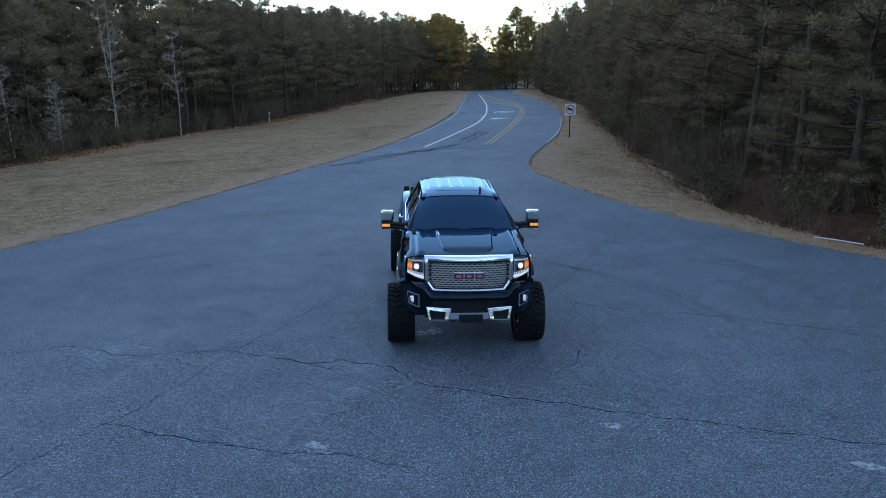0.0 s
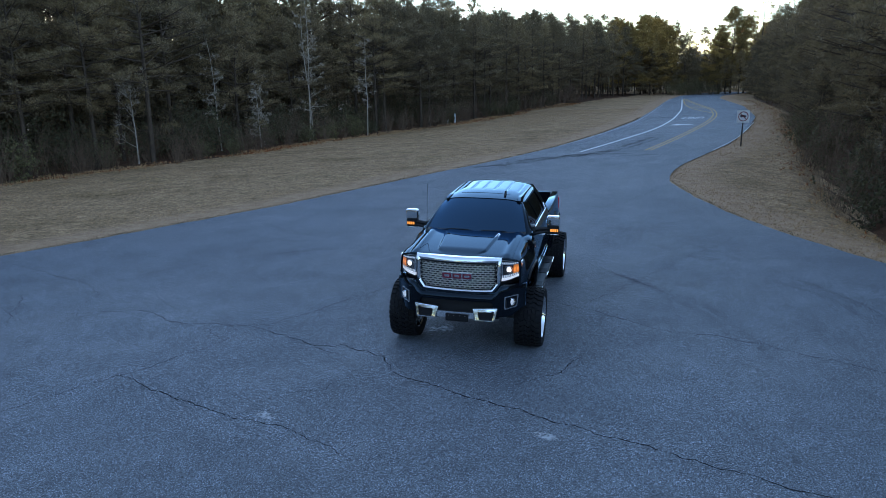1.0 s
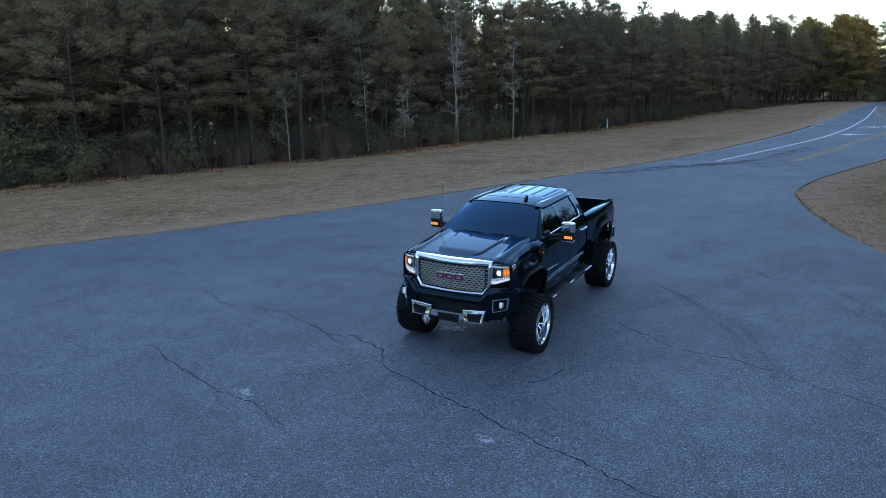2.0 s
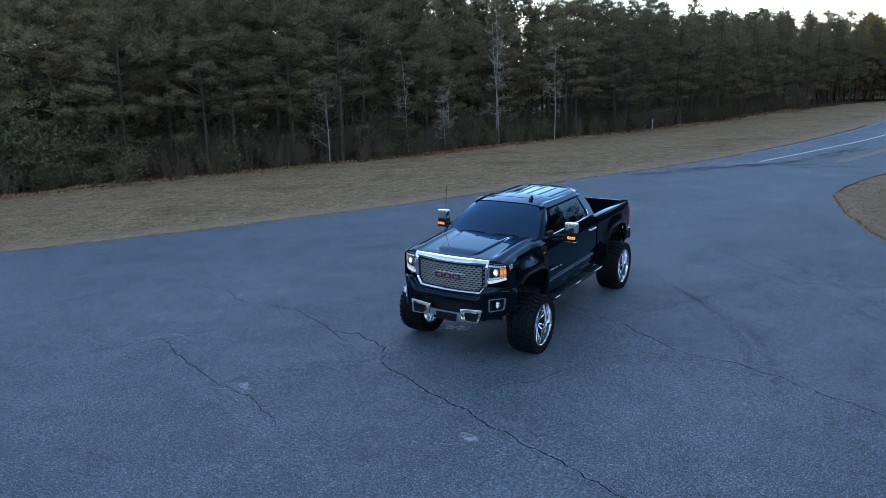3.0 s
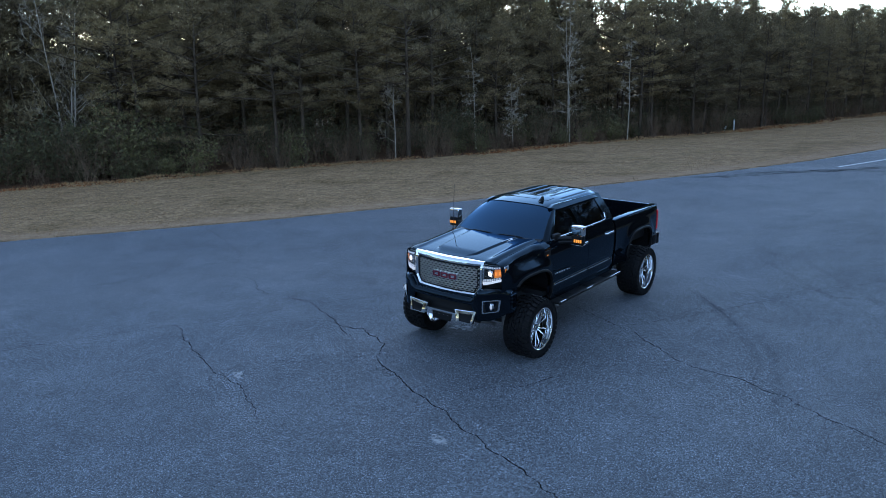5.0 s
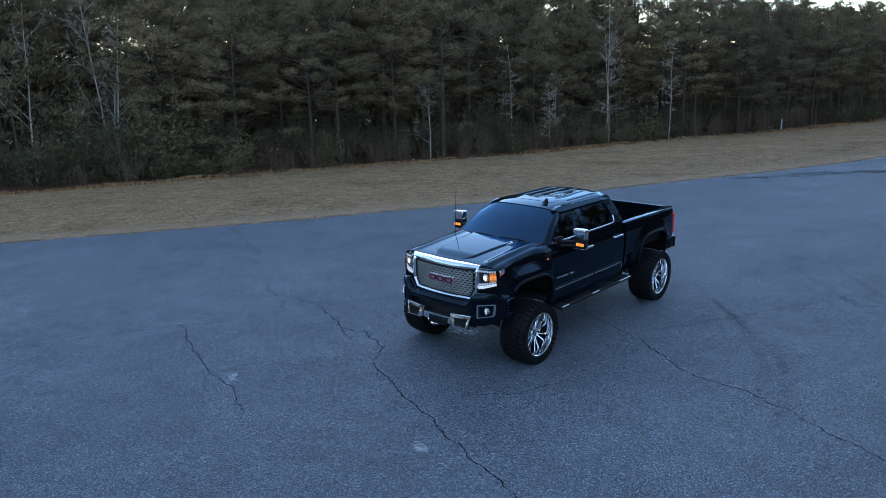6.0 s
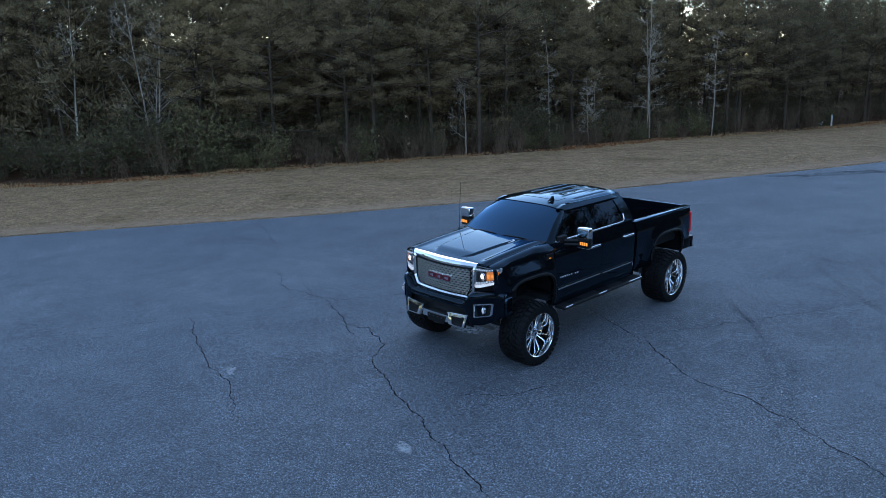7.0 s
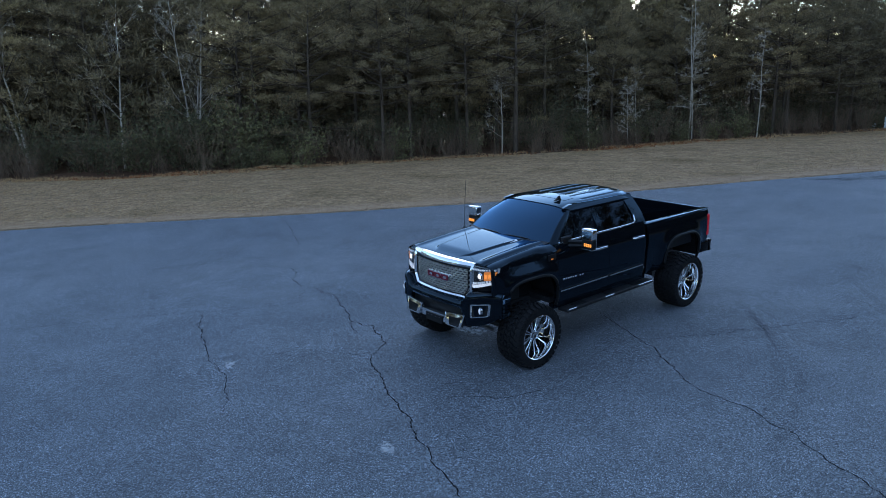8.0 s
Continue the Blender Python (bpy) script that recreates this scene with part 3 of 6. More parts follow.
# ---- pickup truck: x to its left side, y to its rear from the front axle, z up ----
TRUCK = empty("pickup_truck", pose(0.842, 11.135, 0.0, 0, 0.8, 0), "lifted black crew-cab pickup truck with chrome grille on wide tyres", "truck")
AXLE_R = 3.916
WHEEL_R = 0.478
HUB_Z = WHEEL_R - SETTLED


def spline(x, pts):
    """Smooth line through (x, y) points."""
    if x <= pts[0][0]:
        return pts[0][1]
    if x >= pts[-1][0]:
        return pts[-1][1]
    n = len(pts)
    for i in range(n - 1):
        (a, p), (b, q) = pts[i], pts[i + 1]
        if x <= b:
            m0 = (q - pts[i - 1][1]) / (b - pts[i - 1][0]) if i else (q - p) / (b - a)
            m1 = (pts[i + 2][1] - p) / (pts[i + 2][0] - a) if i < n - 2 else (q - p) / (b - a)
            h = b - a
            t = (x - a) / h
            return (2 * t ** 3 - 3 * t ** 2 + 1) * p + (t ** 3 - 2 * t ** 2 + t) * h * m0 + (3 * t ** 2 - 2 * t ** 3) * q + (t ** 3 - t ** 2) * h * m1
    return pts[-1][1]


def half_w(y):
    return spline(y, [(-0.80, 0.900), (-0.6, 0.950), (-0.3, 0.985), (0.1, 1.0), (1.5, 1.0), (2.9, 1.0), (3.9, 1.012), (4.6, 1.0), (4.9, 0.98)])


def sec(z):
    return spline(z, [(0.60, 0.930), (0.72, 0.962), (0.95, 0.978), (1.02, 0.990), (1.20, 1.0), (1.38, 0.998), (1.48, 0.985), (1.57, 0.955), (1.66, 0.92)])


def side_x(y, z):
    return half_w(y) * sec(z)


def frange(a, b, n):
    return [lerp(a, b, i / (n - 1)) for i in range(n)]


def both(name, build, material, label="", parent=None, angle=35.0):
    """Builds a part on the left side and its mirror image on the other."""
    made = []
    for s in (1, -1):
        bm = bmesh.new()
        build(bm)
        if s < 0:
            mirror_bm(bm)
        made.append(part(name, bm, material, parent or TRUCK, label, True, angle))
    return made


def arch_stations(c, r):
    return [c - r * math.cos(math.pi * k / 20) for k in range(21)]


def arch_z(y, c, r, zc):
    d = abs(y - c) / r
    return zc + r * 0.96 * (1 - d ** 3.4) ** (1 / 3.4) if d < 1 else None


ARCH_F, ARCH_R = (0.08, 0.55, 0.74), (4.0, 0.55, 0.73)


def swell(y, z, arch, out=0.032, reach=0.20):
    """How far the panel swells out round a wheel arch."""
    c, r, zc = arch
    d = ((abs(y - c) / r) ** 3.4 + (max(z - zc, 0.0) / (0.96 * r)) ** 3.4) ** (1 / 3.4) - 1
    return out * (1 - smoothstep(0.04, reach / r, max(d, 0.0)))


def fender(bm):
    c, r, zc = ARCH_F
    ys = frange(-0.66, c - r - 0.004, 4) + arch_stations(c, r) + [c + r + 0.004]
    grid = []
    for y in ys:
        za = arch_z(y, c, r, zc)
        zb = 1.13 if y < -0.40 else (za if za else 0.70)
        if za and y < -0.40:
            zb = max(za, 1.13)
        zt = spline(y, [(-0.72, 1.540), (-0.5, 1.571), (-0.1, 1.607), (0.3, 1.637), (0.62, 1.650)])
        lean = 0.064 * smoothstep(-0.60, -0.22, y) * (1 - smoothstep(0.26, 0.42, y))     # sloping flank over the arch
        col = [(side_x(y, z) + swell(y, z, ARCH_F) * smoothstep(-0.66, -0.4, y) - lean * max(0.0, z - 1.345) / 0.125, y, z) for z in frange(min(zb, 1.45), 1.47, 16)]
        x0, xe = col[-1][0], 0.80
        for k in range(1, 8):
            a = math.pi / 2 * k / 7
            col.append((lerp(x0, xe, 1 - math.cos(a)) if k < 7 else xe, y, 1.47 + (zt - 1.47) * math.sin(a) ** 0.8))
        grid.append(col)
    slab(bm, grid, (-0.03, 0, -0.012))


def door(y0, y1):
    def build(bm):
        grid = [[(side_x(y, z), y, z) for z in frange(0.70, 1.645, 22)] for y in frange(y0, y1, 8)]
        slab(bm, grid, (-0.05, 0, 0))
    return build


def bedside(bm):
    c, r, zc = ARCH_R
    ys = frange(2.955, c - r - 0.004, 6) + arch_stations(c, r) + frange(c + r + 0.004, 4.885, 6)
    grid = []
    for y in ys:
        za = arch_z(y, c, r, zc)
        zb = za if za else lerp(0.72, 0.84, smoothstep(3.4, 4.7, y))
        col = [(side_x(y, z) + swell(y, z, ARCH_R), y, z) for z in frange(zb, 1.54, 24)]
        col += [(side_x(y, 1.54) - 0.012, y, 1.562), (side_x(y, 1.54) - 0.035, y, 1.572), (side_x(y, 1.54) - 0.09, y, 1.572)]
        grid.append(col)
    slab(bm, grid, (-0.035, 0, -0.01))


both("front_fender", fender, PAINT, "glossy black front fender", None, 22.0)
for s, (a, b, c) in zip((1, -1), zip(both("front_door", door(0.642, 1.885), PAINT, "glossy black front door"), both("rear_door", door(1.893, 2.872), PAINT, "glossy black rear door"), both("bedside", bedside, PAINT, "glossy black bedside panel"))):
    bm = bmesh.new()                                    # chrome moulding, one on each door
    box(bm, 0.985 * s, 1.000 * s, 0.72, 1.86, 0.905, 0.928, 0.004)
    part("moulding", bm, CHROME, a, "slim chrome door moulding")
    bm = bmesh.new()
    box(bm, 0.985 * s, 1.000 * s, 1.92, 2.83, 0.900, 0.923, 0.004)
    part("moulding", bm, CHROME, b, "slim chrome door moulding")
    for dob, y in ((a, 1.66), (b, 2.66)):
        bm = bmesh.new()
        tube(bm, [(0.985 * s, y - 0.13, 1.415), (1.028 * s, y - 0.11, 1.42), (1.033 * s, y, 1.425), (1.028 * s, y + 0.11, 1.42), (0.985 * s, y + 0.13, 1.415)], [0.018, 0.02, 0.021, 0.02, 0.018], 10)
        part("handle", bm, CHROME, dob, "chrome door handle")
    for i in (0, 1, 2, 3, 4, 5, 7, 8):                  # small chrome bars in place of the door lettering
        bm = bmesh.new()
        box(bm, 0.996 * s, 1.003 * s, 0.76 + i * 0.055, 0.795 + i * 0.055, 1.082 - i * 0.002, 1.108 - i * 0.002, 0.003, 1)
        part("nameplate_bar", bm, CHROME, a, "small chrome bar")
    bm = bmesh.new()
    box(bm, 0.97 * s, 1.0 * s, 0.42, 0.60, 1.43, 1.53, 0.02)
    part("badge", bm, BLACK_PLASTIC, TRUCK, "dark fender vent badge")
    bm = bmesh.new()
    box(bm, 0.985 * s, 1.004 * s, 0.475, 0.525, 1.45, 1.47, 0.004)
    part("side_marker", bm, AMBER, TRUCK, "small amber side marker")


def flare(arch, y_cut=None):
    def build(bm):
        c, r, zc = arch
        pts = []
        for k in range(33):
            y = c - (r + 0.005) * math.cos(math.pi * k / 32)
            z = (arch_z(min(max(y, c - r + 0.0005), c + r - 0.0005), c, r, zc) or zc)
            if y_cut and y < y_cut:
                continue
            pts.append((side_x(y, z) + swell(y, z, arch) + 0.004, y, z))
        tube(bm, pts + [(side_x(c + r, zc) + 0.004, c + r + 0.006, 0.72)], 0.024, 8)
    return build


both("wheel_arch_lip", flare(ARCH_F, -0.40), BLACK_PLASTIC, "black wheel arch lip")
both("wheel_arch_lip", flare(ARCH_R), BLACK_PLASTIC, "black wheel arch lip")


def wheel_well(arch):
    def build(bm):
        c, r, zc = arch
        ys = arch_stations(c, r - 0.005)
        grid = [[(x, y, (arch_z(y, c, r, zc) or zc) - 0.01) for x in (0.94, 0.42)] for y in ys]
        slab(bm, grid, (0, 0, 0.02))
        box(bm, 0.40, 0.43, c - r, c + r + 0.30, 0.62, 1.28)
        box(bm, 0.43, 0.93, c + r + 0.05, c + r + 0.08, 0.74 if c > 1 else 0.86, 1.25)
    return build


both("wheel_well", wheel_well(ARCH_F), BLACK_PLASTIC, "dark wheel well liner")
both("wheel_well", wheel_well(ARCH_R), BLACK_PLASTIC, "dark wheel well liner")

# hood
def hood_z(x, y):
    """Hood skin: a raised centre with crisp flanks, a shallow valley and a ridge towards each fender."""
    a = abs(x)
    z = spline(y, [(-0.80, 1.532), (-0.72, 1.558), (-0.5, 1.584), (-0.1, 1.620), (0.3, 1.648), (0.6, 1.660)]) + 0.010
    w = lerp(0.345, 0.435, min(max((y + 0.60) / 1.0, 0), 1)) - 0.10 * (1 - smoothstep(-0.68, -0.50, y))
    z += 0.023 * (1 - smoothstep(w, w + 0.030, a)) * smoothstep(-0.70, -0.44, y) + 0.006 * (1 - (a / 0.8) ** 2)
    z += 0.013 * math.exp(-((a - 0.70) / 0.055) ** 2) * smoothstep(-0.72, -0.55, y)
    return z - 0.020 * smoothstep(0.73, 0.80, a)


def hood_y(x, t):
    e = abs(x) / 0.8
    return lerp(-0.755 + 0.075 * e ** 2.2, 0.40 + 0.15 * e ** 2, t)


bm = bmesh.new()
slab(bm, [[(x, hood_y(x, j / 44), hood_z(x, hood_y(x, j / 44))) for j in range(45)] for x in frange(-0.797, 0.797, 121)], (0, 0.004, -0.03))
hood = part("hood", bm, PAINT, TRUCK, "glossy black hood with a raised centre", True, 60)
for s in (1, -1):
    bm = bmesh.new()
    slab(bm, [[(s * (0.395 + 0.010 * i + 0.03 * j / 6), lerp(0.10, 0.34, j / 6), hood_z(0.36, lerp(0.10, 0.34, j / 6)) - 0.003 - 0.007 * i) for j in range(7)] for i in range(4)], (0, 0, 0.007))
    part("hood_emblem", bm, CHROME, hood, "slim chrome hood emblem")
bm = bmesh.new()                                        # cowl between hood and windscreen
slab(bm, [[(x, lerp(0.36 + 0.15 * (abs(x) / 0.8) ** 2, 0.50 + 0.15 * (abs(x) / 0.8) ** 2, j / 3), 1.645 + 0.01 * j) for j in range(4)] for x in frange(-0.83, 0.83, 13)], (0, 0, -0.03))
part("cowl", bm, BLACK_PLASTIC, TRUCK, "black cowl panel")

# cab: glass, pillars, roof
def glass_x(z):
    return 0.915 - (z - 1.64) * 0.47 - 0.28 * (z - 1.64) ** 2


def side_plane(offset):
    return lambda a, b, d: (glass_x(b) - offset - d, a, b)


def side_poly(outline, offset, depth):
    def build(bm):
        pts = []
        for (a, b), (c, d) in zip(outline, outline[1:] + outline[:1]):
            n = max(1, int(math.hypot(c - a, d - b) / 0.12))
            pts += [(lerp(a, c, i / n), lerp(b, d, i / n)) for i in range(n)]
        prism(bm, pts, side_plane(offset), depth)
    return build


both("roof_rail", side_poly([(1.14, 2.075), (1.29, 2.035), (2.58, 2.035), (2.64, 2.09), (1.3, 2.105)], 0.0, 0.05), PAINT, "black roof rail")
both("b_pillar", side_poly([(1.73, 1.64), (1.87, 1.64), (1.83, 2.04), (1.69, 2.04)], 0.006, 0.04), PAINT, "black door pillar")
both("c_pillar", side_poly([(2.60, 1.64), (2.95, 1.60), (2.93, 1.80), (2.85, 2.075), (2.58, 2.088), (2.54, 2.035), (2.615, 2.0), (2.662, 1.80), (2.665, 1.70)], 0.0, 0.05), PAINT, "black rear cab pillar")
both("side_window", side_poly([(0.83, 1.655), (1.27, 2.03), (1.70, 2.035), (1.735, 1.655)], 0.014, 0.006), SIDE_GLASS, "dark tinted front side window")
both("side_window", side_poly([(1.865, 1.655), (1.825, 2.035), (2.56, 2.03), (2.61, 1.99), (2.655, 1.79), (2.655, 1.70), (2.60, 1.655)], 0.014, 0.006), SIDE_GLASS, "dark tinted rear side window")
both("window_trim", lambda bm: tube(bm, [(glass_x(1.648) + 0.012, y, z) for y, z in ((0.72, 1.648), (1.3, 1.648), (1.9, 1.648), (2.45, 1.648), (2.60, 1.655))] + [(glass_x(1.69) + 0.012, 2.66, 1.69), (glass_x(1.76) + 0.012, 2.672, 1.77)], 0.014, 8), CHROME, "slim chrome window trim")


def screen(u, v, lift=0.0):
    """Windscreen: u across (-1 to 1), v from the cowl up."""
    x = u * lerp(0.845, 0.675, v)
    y = lerp(0.46, 1.13, v) + 0.15 * u * u * lerp(1.0, 0.35, v)
    return (x, y - lift, lerp(1.660, 2.102, v) - 0.010 * u * u - (0.010 * u * u + 0.055 * u ** 6) * v + 0.035 * math.sin(math.pi * v))


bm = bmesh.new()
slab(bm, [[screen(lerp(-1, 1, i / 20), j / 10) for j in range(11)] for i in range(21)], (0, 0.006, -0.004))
part("windscreen", bm, GLASS, TRUCK, "dark windscreen with sky blue put into its reflection")


def pillar(bm):
    """Rounded skin from the edge of the windscreen to the front edge of the door window."""
    grid = []
    for v in frange(-0.04, 1.0, 16):
        a = Vector(screen(0.985, v))
        z = a.z
        b = Vector((glass_x(z) + lerp(0.004, -0.004, max(v, 0.0)), lerp(0.79, 1.25, (z - 1.655) / 0.375), z - 0.004))
        c = Vector((glass_x(z) + lerp(0.030, -0.004, max(v, 0.0)), a.y + 0.035, z + 0.006))
        grid.append([a * (1 - t) ** 2 + c * 2 * t * (1 - t) + b * t * t for t in frange(0, 1, 9)])
    slab(bm, grid, (-0.04, 0.02, -0.01))


both("a_pillar", pillar, PAINT, "glossy black windscreen pillar", None, 60)
for u0 in (-0.55, 0.12):
    bm = bmesh.new()
    tube(bm, [screen(u0 - 0.12, 0.00, 0.02), screen(u0 + 0.05, 0.045, 0.025), screen(u0 + 0.34, 0.05, 0.022), screen(u0 + 0.50, 0.04, 0.02)], [0.012, 0.011, 0.009, 0.006], 6)
    part("wiper", bm, BLACK_PLASTIC, TRUCK, "black windscreen wiper")


ROOF_LINES = (-0.53, -0.32, -0.107, 0.107, 0.32, 0.53)


def roof_shape(s, y):
    """Roof skin before it meets the windscreen: s across from -1 to 1."""
    z = 2.108 + 0.050 * (1 - abs(s) ** 2.4) - 0.076 * abs(s) ** 9 - 0.022 * smoothstep(2.60, 2.86, y)
    k = smoothstep(1.68, 1.76, y) * (1 - smoothstep(2.66, 2.74, y))
    for c in ROOF_LINES:
        z -= 0.012 * k * math.exp(-((s * 0.706 - c) / 0.020) ** 4)
    return Vector((s * (0.706 - 0.012 * smoothstep(2.5, 2.86, y)), y, z))


def roof_point(s, t):
    y0 = screen(s, 1.0)[1] - 0.012
    y = lerp(y0, 2.86 - 0.035 * s * s, t)
    p = roof_shape(s, y)
    gap = Vector(screen(s, 1.0)) + Vector((0, -0.012, 0.006)) - roof_shape(s, y0)
    u = y - y0
    return p + Vector((gap.x * max(0.0, 1 - u / 0.25) ** 2, gap.y * max(0.0, 1 - u / 0.72) ** 2, gap.z * max(0.0, 1 - u / 0.72) ** 2))


bm = bmesh.new()
slab(bm, [[roof_point(s_, t) for t in frange(0, 1, 56)] for s_ in [math.sin(math.pi / 2 * q) * 0.35 + q * 0.65 for q in frange(-1, 1, 129)]], (0, 0, -0.03))
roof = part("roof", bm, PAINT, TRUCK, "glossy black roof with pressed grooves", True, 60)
bm = bmesh.new()
slab(bm, [[roof_point(x / 0.706, t) + Vector((0, 0, 0.004)) for t in frange(0.17, 0.30, 8)] for x in frange(-0.43, 0.43, 17)], (0, 0, -0.012))
part("sunroof", bm, PAINT, roof, "black glass sunroof panel")
bm = bmesh.new()
prism(bm, [(1.30, 2.135), (1.47, 2.14), (1.455, 2.155), (1.44, 2.205), (1.42, 2.205), (1.36, 2.16)], lambda a, b, d: (0.36 + d - 0.014, a - 0.05, b - 0.004), 0.028)
part("antenna_fin", bm, BLACK_PLASTIC, roof, "black fin antenna")
bm = bmesh.new()
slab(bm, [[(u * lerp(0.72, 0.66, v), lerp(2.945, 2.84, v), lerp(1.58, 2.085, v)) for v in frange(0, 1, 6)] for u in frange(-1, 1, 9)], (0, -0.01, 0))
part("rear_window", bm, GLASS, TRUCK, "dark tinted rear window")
bm = bmesh.new()
box(bm, -0.93, 0.93, 2.87, 2.935, 0.74, 1.60, 0.02)
part("cab_back", bm, PAINT, TRUCK, "black rear cab wall")
bm = bmesh.new()
tube(bm, [(-0.80, 0.40, 1.60), (-0.80, 0.40, 1.66), (-0.80, 0.405, 1.69)], [0.03, 0.028, 0.010], 10)
tube(bm, [(-0.80, 0.405, 1.68), (-0.80, 0.42, 2.05), (-0.80, 0.445, 2.43)], [0.0045, 0.004, 0.003], 5)
part("mast_antenna", bm, BLACK_METAL, TRUCK, "thin whip antenna")

# cabin
bm = bmesh.new()
box(bm, -0.86, 0.86, 0.62, 2.86, 0.72, 0.80)
box(bm, -0.80, 0.80, 0.60, 1.05, 1.25, 1.57, 0.06)
part("dashboard", bm, SEAT, TRUCK, "dark dashboard and cabin floor")
for x in (-0.42, 0.42):
    for y in (1.45, 2.35):
        bm = bmesh.new()
        box(bm, x - 0.26, x + 0.26, y - 0.30, y + 0.22, 1.05, 1.22, 0.05)
        box(bm, x - 0.25, x + 0.25, y + 0.16, y + 0.32, 1.15, 1.72, 0.06)
        box(bm, x - 0.13, x + 0.13, y + 0.20, y + 0.30, 1.74, 1.92, 0.04)
        part("seat", bm, SEAT, TRUCK, "dark leather seat")
bm = bmesh.new()
wheel_pts = [(0.42 + 0.19 * math.cos(i * math.tau / 24), 1.14 + 0.05 * math.sin(i * math.tau / 24), 1.50 + 0.18 * math.sin(i * math.tau / 24)) for i in range(25)]
tube(bm, wheel_pts, 0.016, 6, False)
part("steering_wheel", bm, SEAT, TRUCK, "dark steering wheel")
bm = bmesh.new()
box(bm, -0.12, 0.12, 1.05, 1.09, 1.99, 2.06, 0.015)
part("rear_view_mirror", bm, BLACK_PLASTIC, TRUCK, "interior mirror behind the windscreen")

# nose: grille, lamps, bumper
def nose_y(x, base=-0.86):
    return base + 0.085 * (abs(x) / 0.65) ** 2


def round_outline(pts, r, n=5):
    """Rounds the corners of a closed outline."""
    out = []
    m = len(pts)
    for i in range(m):
        p, c, q = Vector(pts[i - 1]), Vector(pts[i]), Vector(pts[(i + 1) % m])
        a, b = (p - c), (q - c)
        ra = min(r, a.length * 0.45, b.length * 0.45)
        s, e = c + a.normalized() * ra, c + b.normalized() * ra
        for k in range(n + 1):
            t = k / n
            v = s * (1 - t) ** 2 + c * 2 * t * (1 - t) + e * t * t
            out.append((v.x, v.y))
    return out


def front(base):
    return lambda a, b, d: (a, nose_y(a, base) + d, b)


OUT = [(-0.655, 1.572), (0.655, 1.572), (0.645, 1.17), (0.545, 1.040), (-0.545, 1.040), (-0.645, 1.17)]
INN = [(-0.575, 1.482), (0.575, 1.482), (0.570, 1.185), (0.505, 1.090), (-0.505, 1.090), (-0.570, 1.185)]


def fine(outline, step=0.06):
    pts = []
    for (a, b), (c, d) in zip(outline, outline[1:] + outline[:1]):
        n = max(1, int(math.hypot(c - a, d - b) / step))
        pts += [(lerp(a, c, i / n), lerp(b, d, i / n)) for i in range(n)]
    return pts


def fine_pair(o, i, n=10):
    a, b = [], []
    for k in range(len(o)):
        for t in range(n):
            a.append((lerp(o[k][0], o[(k + 1) % len(o)][0], t / n), lerp(o[k][1], o[(k + 1) % len(o)][1], t / n)))
            b.append((lerp(i[k][0], i[(k + 1) % len(i)][0], t / n), lerp(i[k][1], i[(k + 1) % len(i)][1], t / n)))
    return a, b


bm = bmesh.new()
o, i_ = fine_pair(OUT, INN)
n = len(o)
prof = [(0.0, 0.075), (0.02, 0.0), (0.45, -0.012), (0.80, 0.004), (1.0, 0.03), (1.0, 0.085)]
rings = [[bm.verts.new((lerp(a[0], b[0], t), nose_y(a[0], -0.868) + d + 0.55 * max(0.0, lerp(a[1], b[1], t) - 1.482), lerp(a[1], b[1], t))) for a, b in zip(o, i_)] for t, d in prof]
for r_, s_ in zip(rings, rings[1:]):
    for k in range(n):
        bm.faces.new((r_[k], r_[(k + 1) % n], s_[(k + 1) % n], s_[k]))
grille = part("grille", bm, CHROME, TRUCK, "chrome grille surround", True, 40)
bm = bmesh.new()
DARKIN = [(-0.567, 1.474), (0.567, 1.474), (0.562, 1.188), (0.500, 1.096), (-0.500, 1.096), (-0.562, 1.188)]
a_, b_ = fine_pair(INN, DARKIN)
ring_prism(bm, a_, b_, front(-0.852), 0.04)
part("grille_border", bm, BLACK_PLASTIC, grille, "black inner border of the grille")
bm = bmesh.new()
box(bm, -0.60, 0.60, -0.735, -0.70, 1.05, 1.50)
part("radiator_cover", bm, BLACK_PLASTIC, grille, "dark panel behind the grille mesh")
bm = bmesh.new()
row = 0
z = 1.111
while z < 1.472:
    off = 0.0385 if row % 2 else 0.0
    for k in range(-8, 9):
        cx = k * 0.077 + off
        lim = 0.503 + (min(z, 1.19) - 1.102) / 0.088 * 0.060
        if abs(cx) + 0.034 > lim + 0.018:
            continue
        mk = lambda w, h: [(cx + sx * (w - h * 0.75) + h * 0.75 * math.cos(radians(t0 + 45 * q)), z + sz * (h * 0.25) + h * 0.75 * math.sin(radians(t0 + 45 * q))) for sx, sz, t0 in ((1, 1, 0), (-1, 1, 90), (-1, -1, 180), (1, -1, 270)) for q in range(3)]
        ring_prism(bm, mk(0.0395, 0.0182), mk(0.0318, 0.0118), front(-0.842), 0.03)
    row += 1
    z += 0.0345
part("grille_mesh", bm, mat_plain("satin_chrome", (0.90, 0.86, 0.80), 0.42, 1.0), grille, "satin chrome mesh of rounded cells")
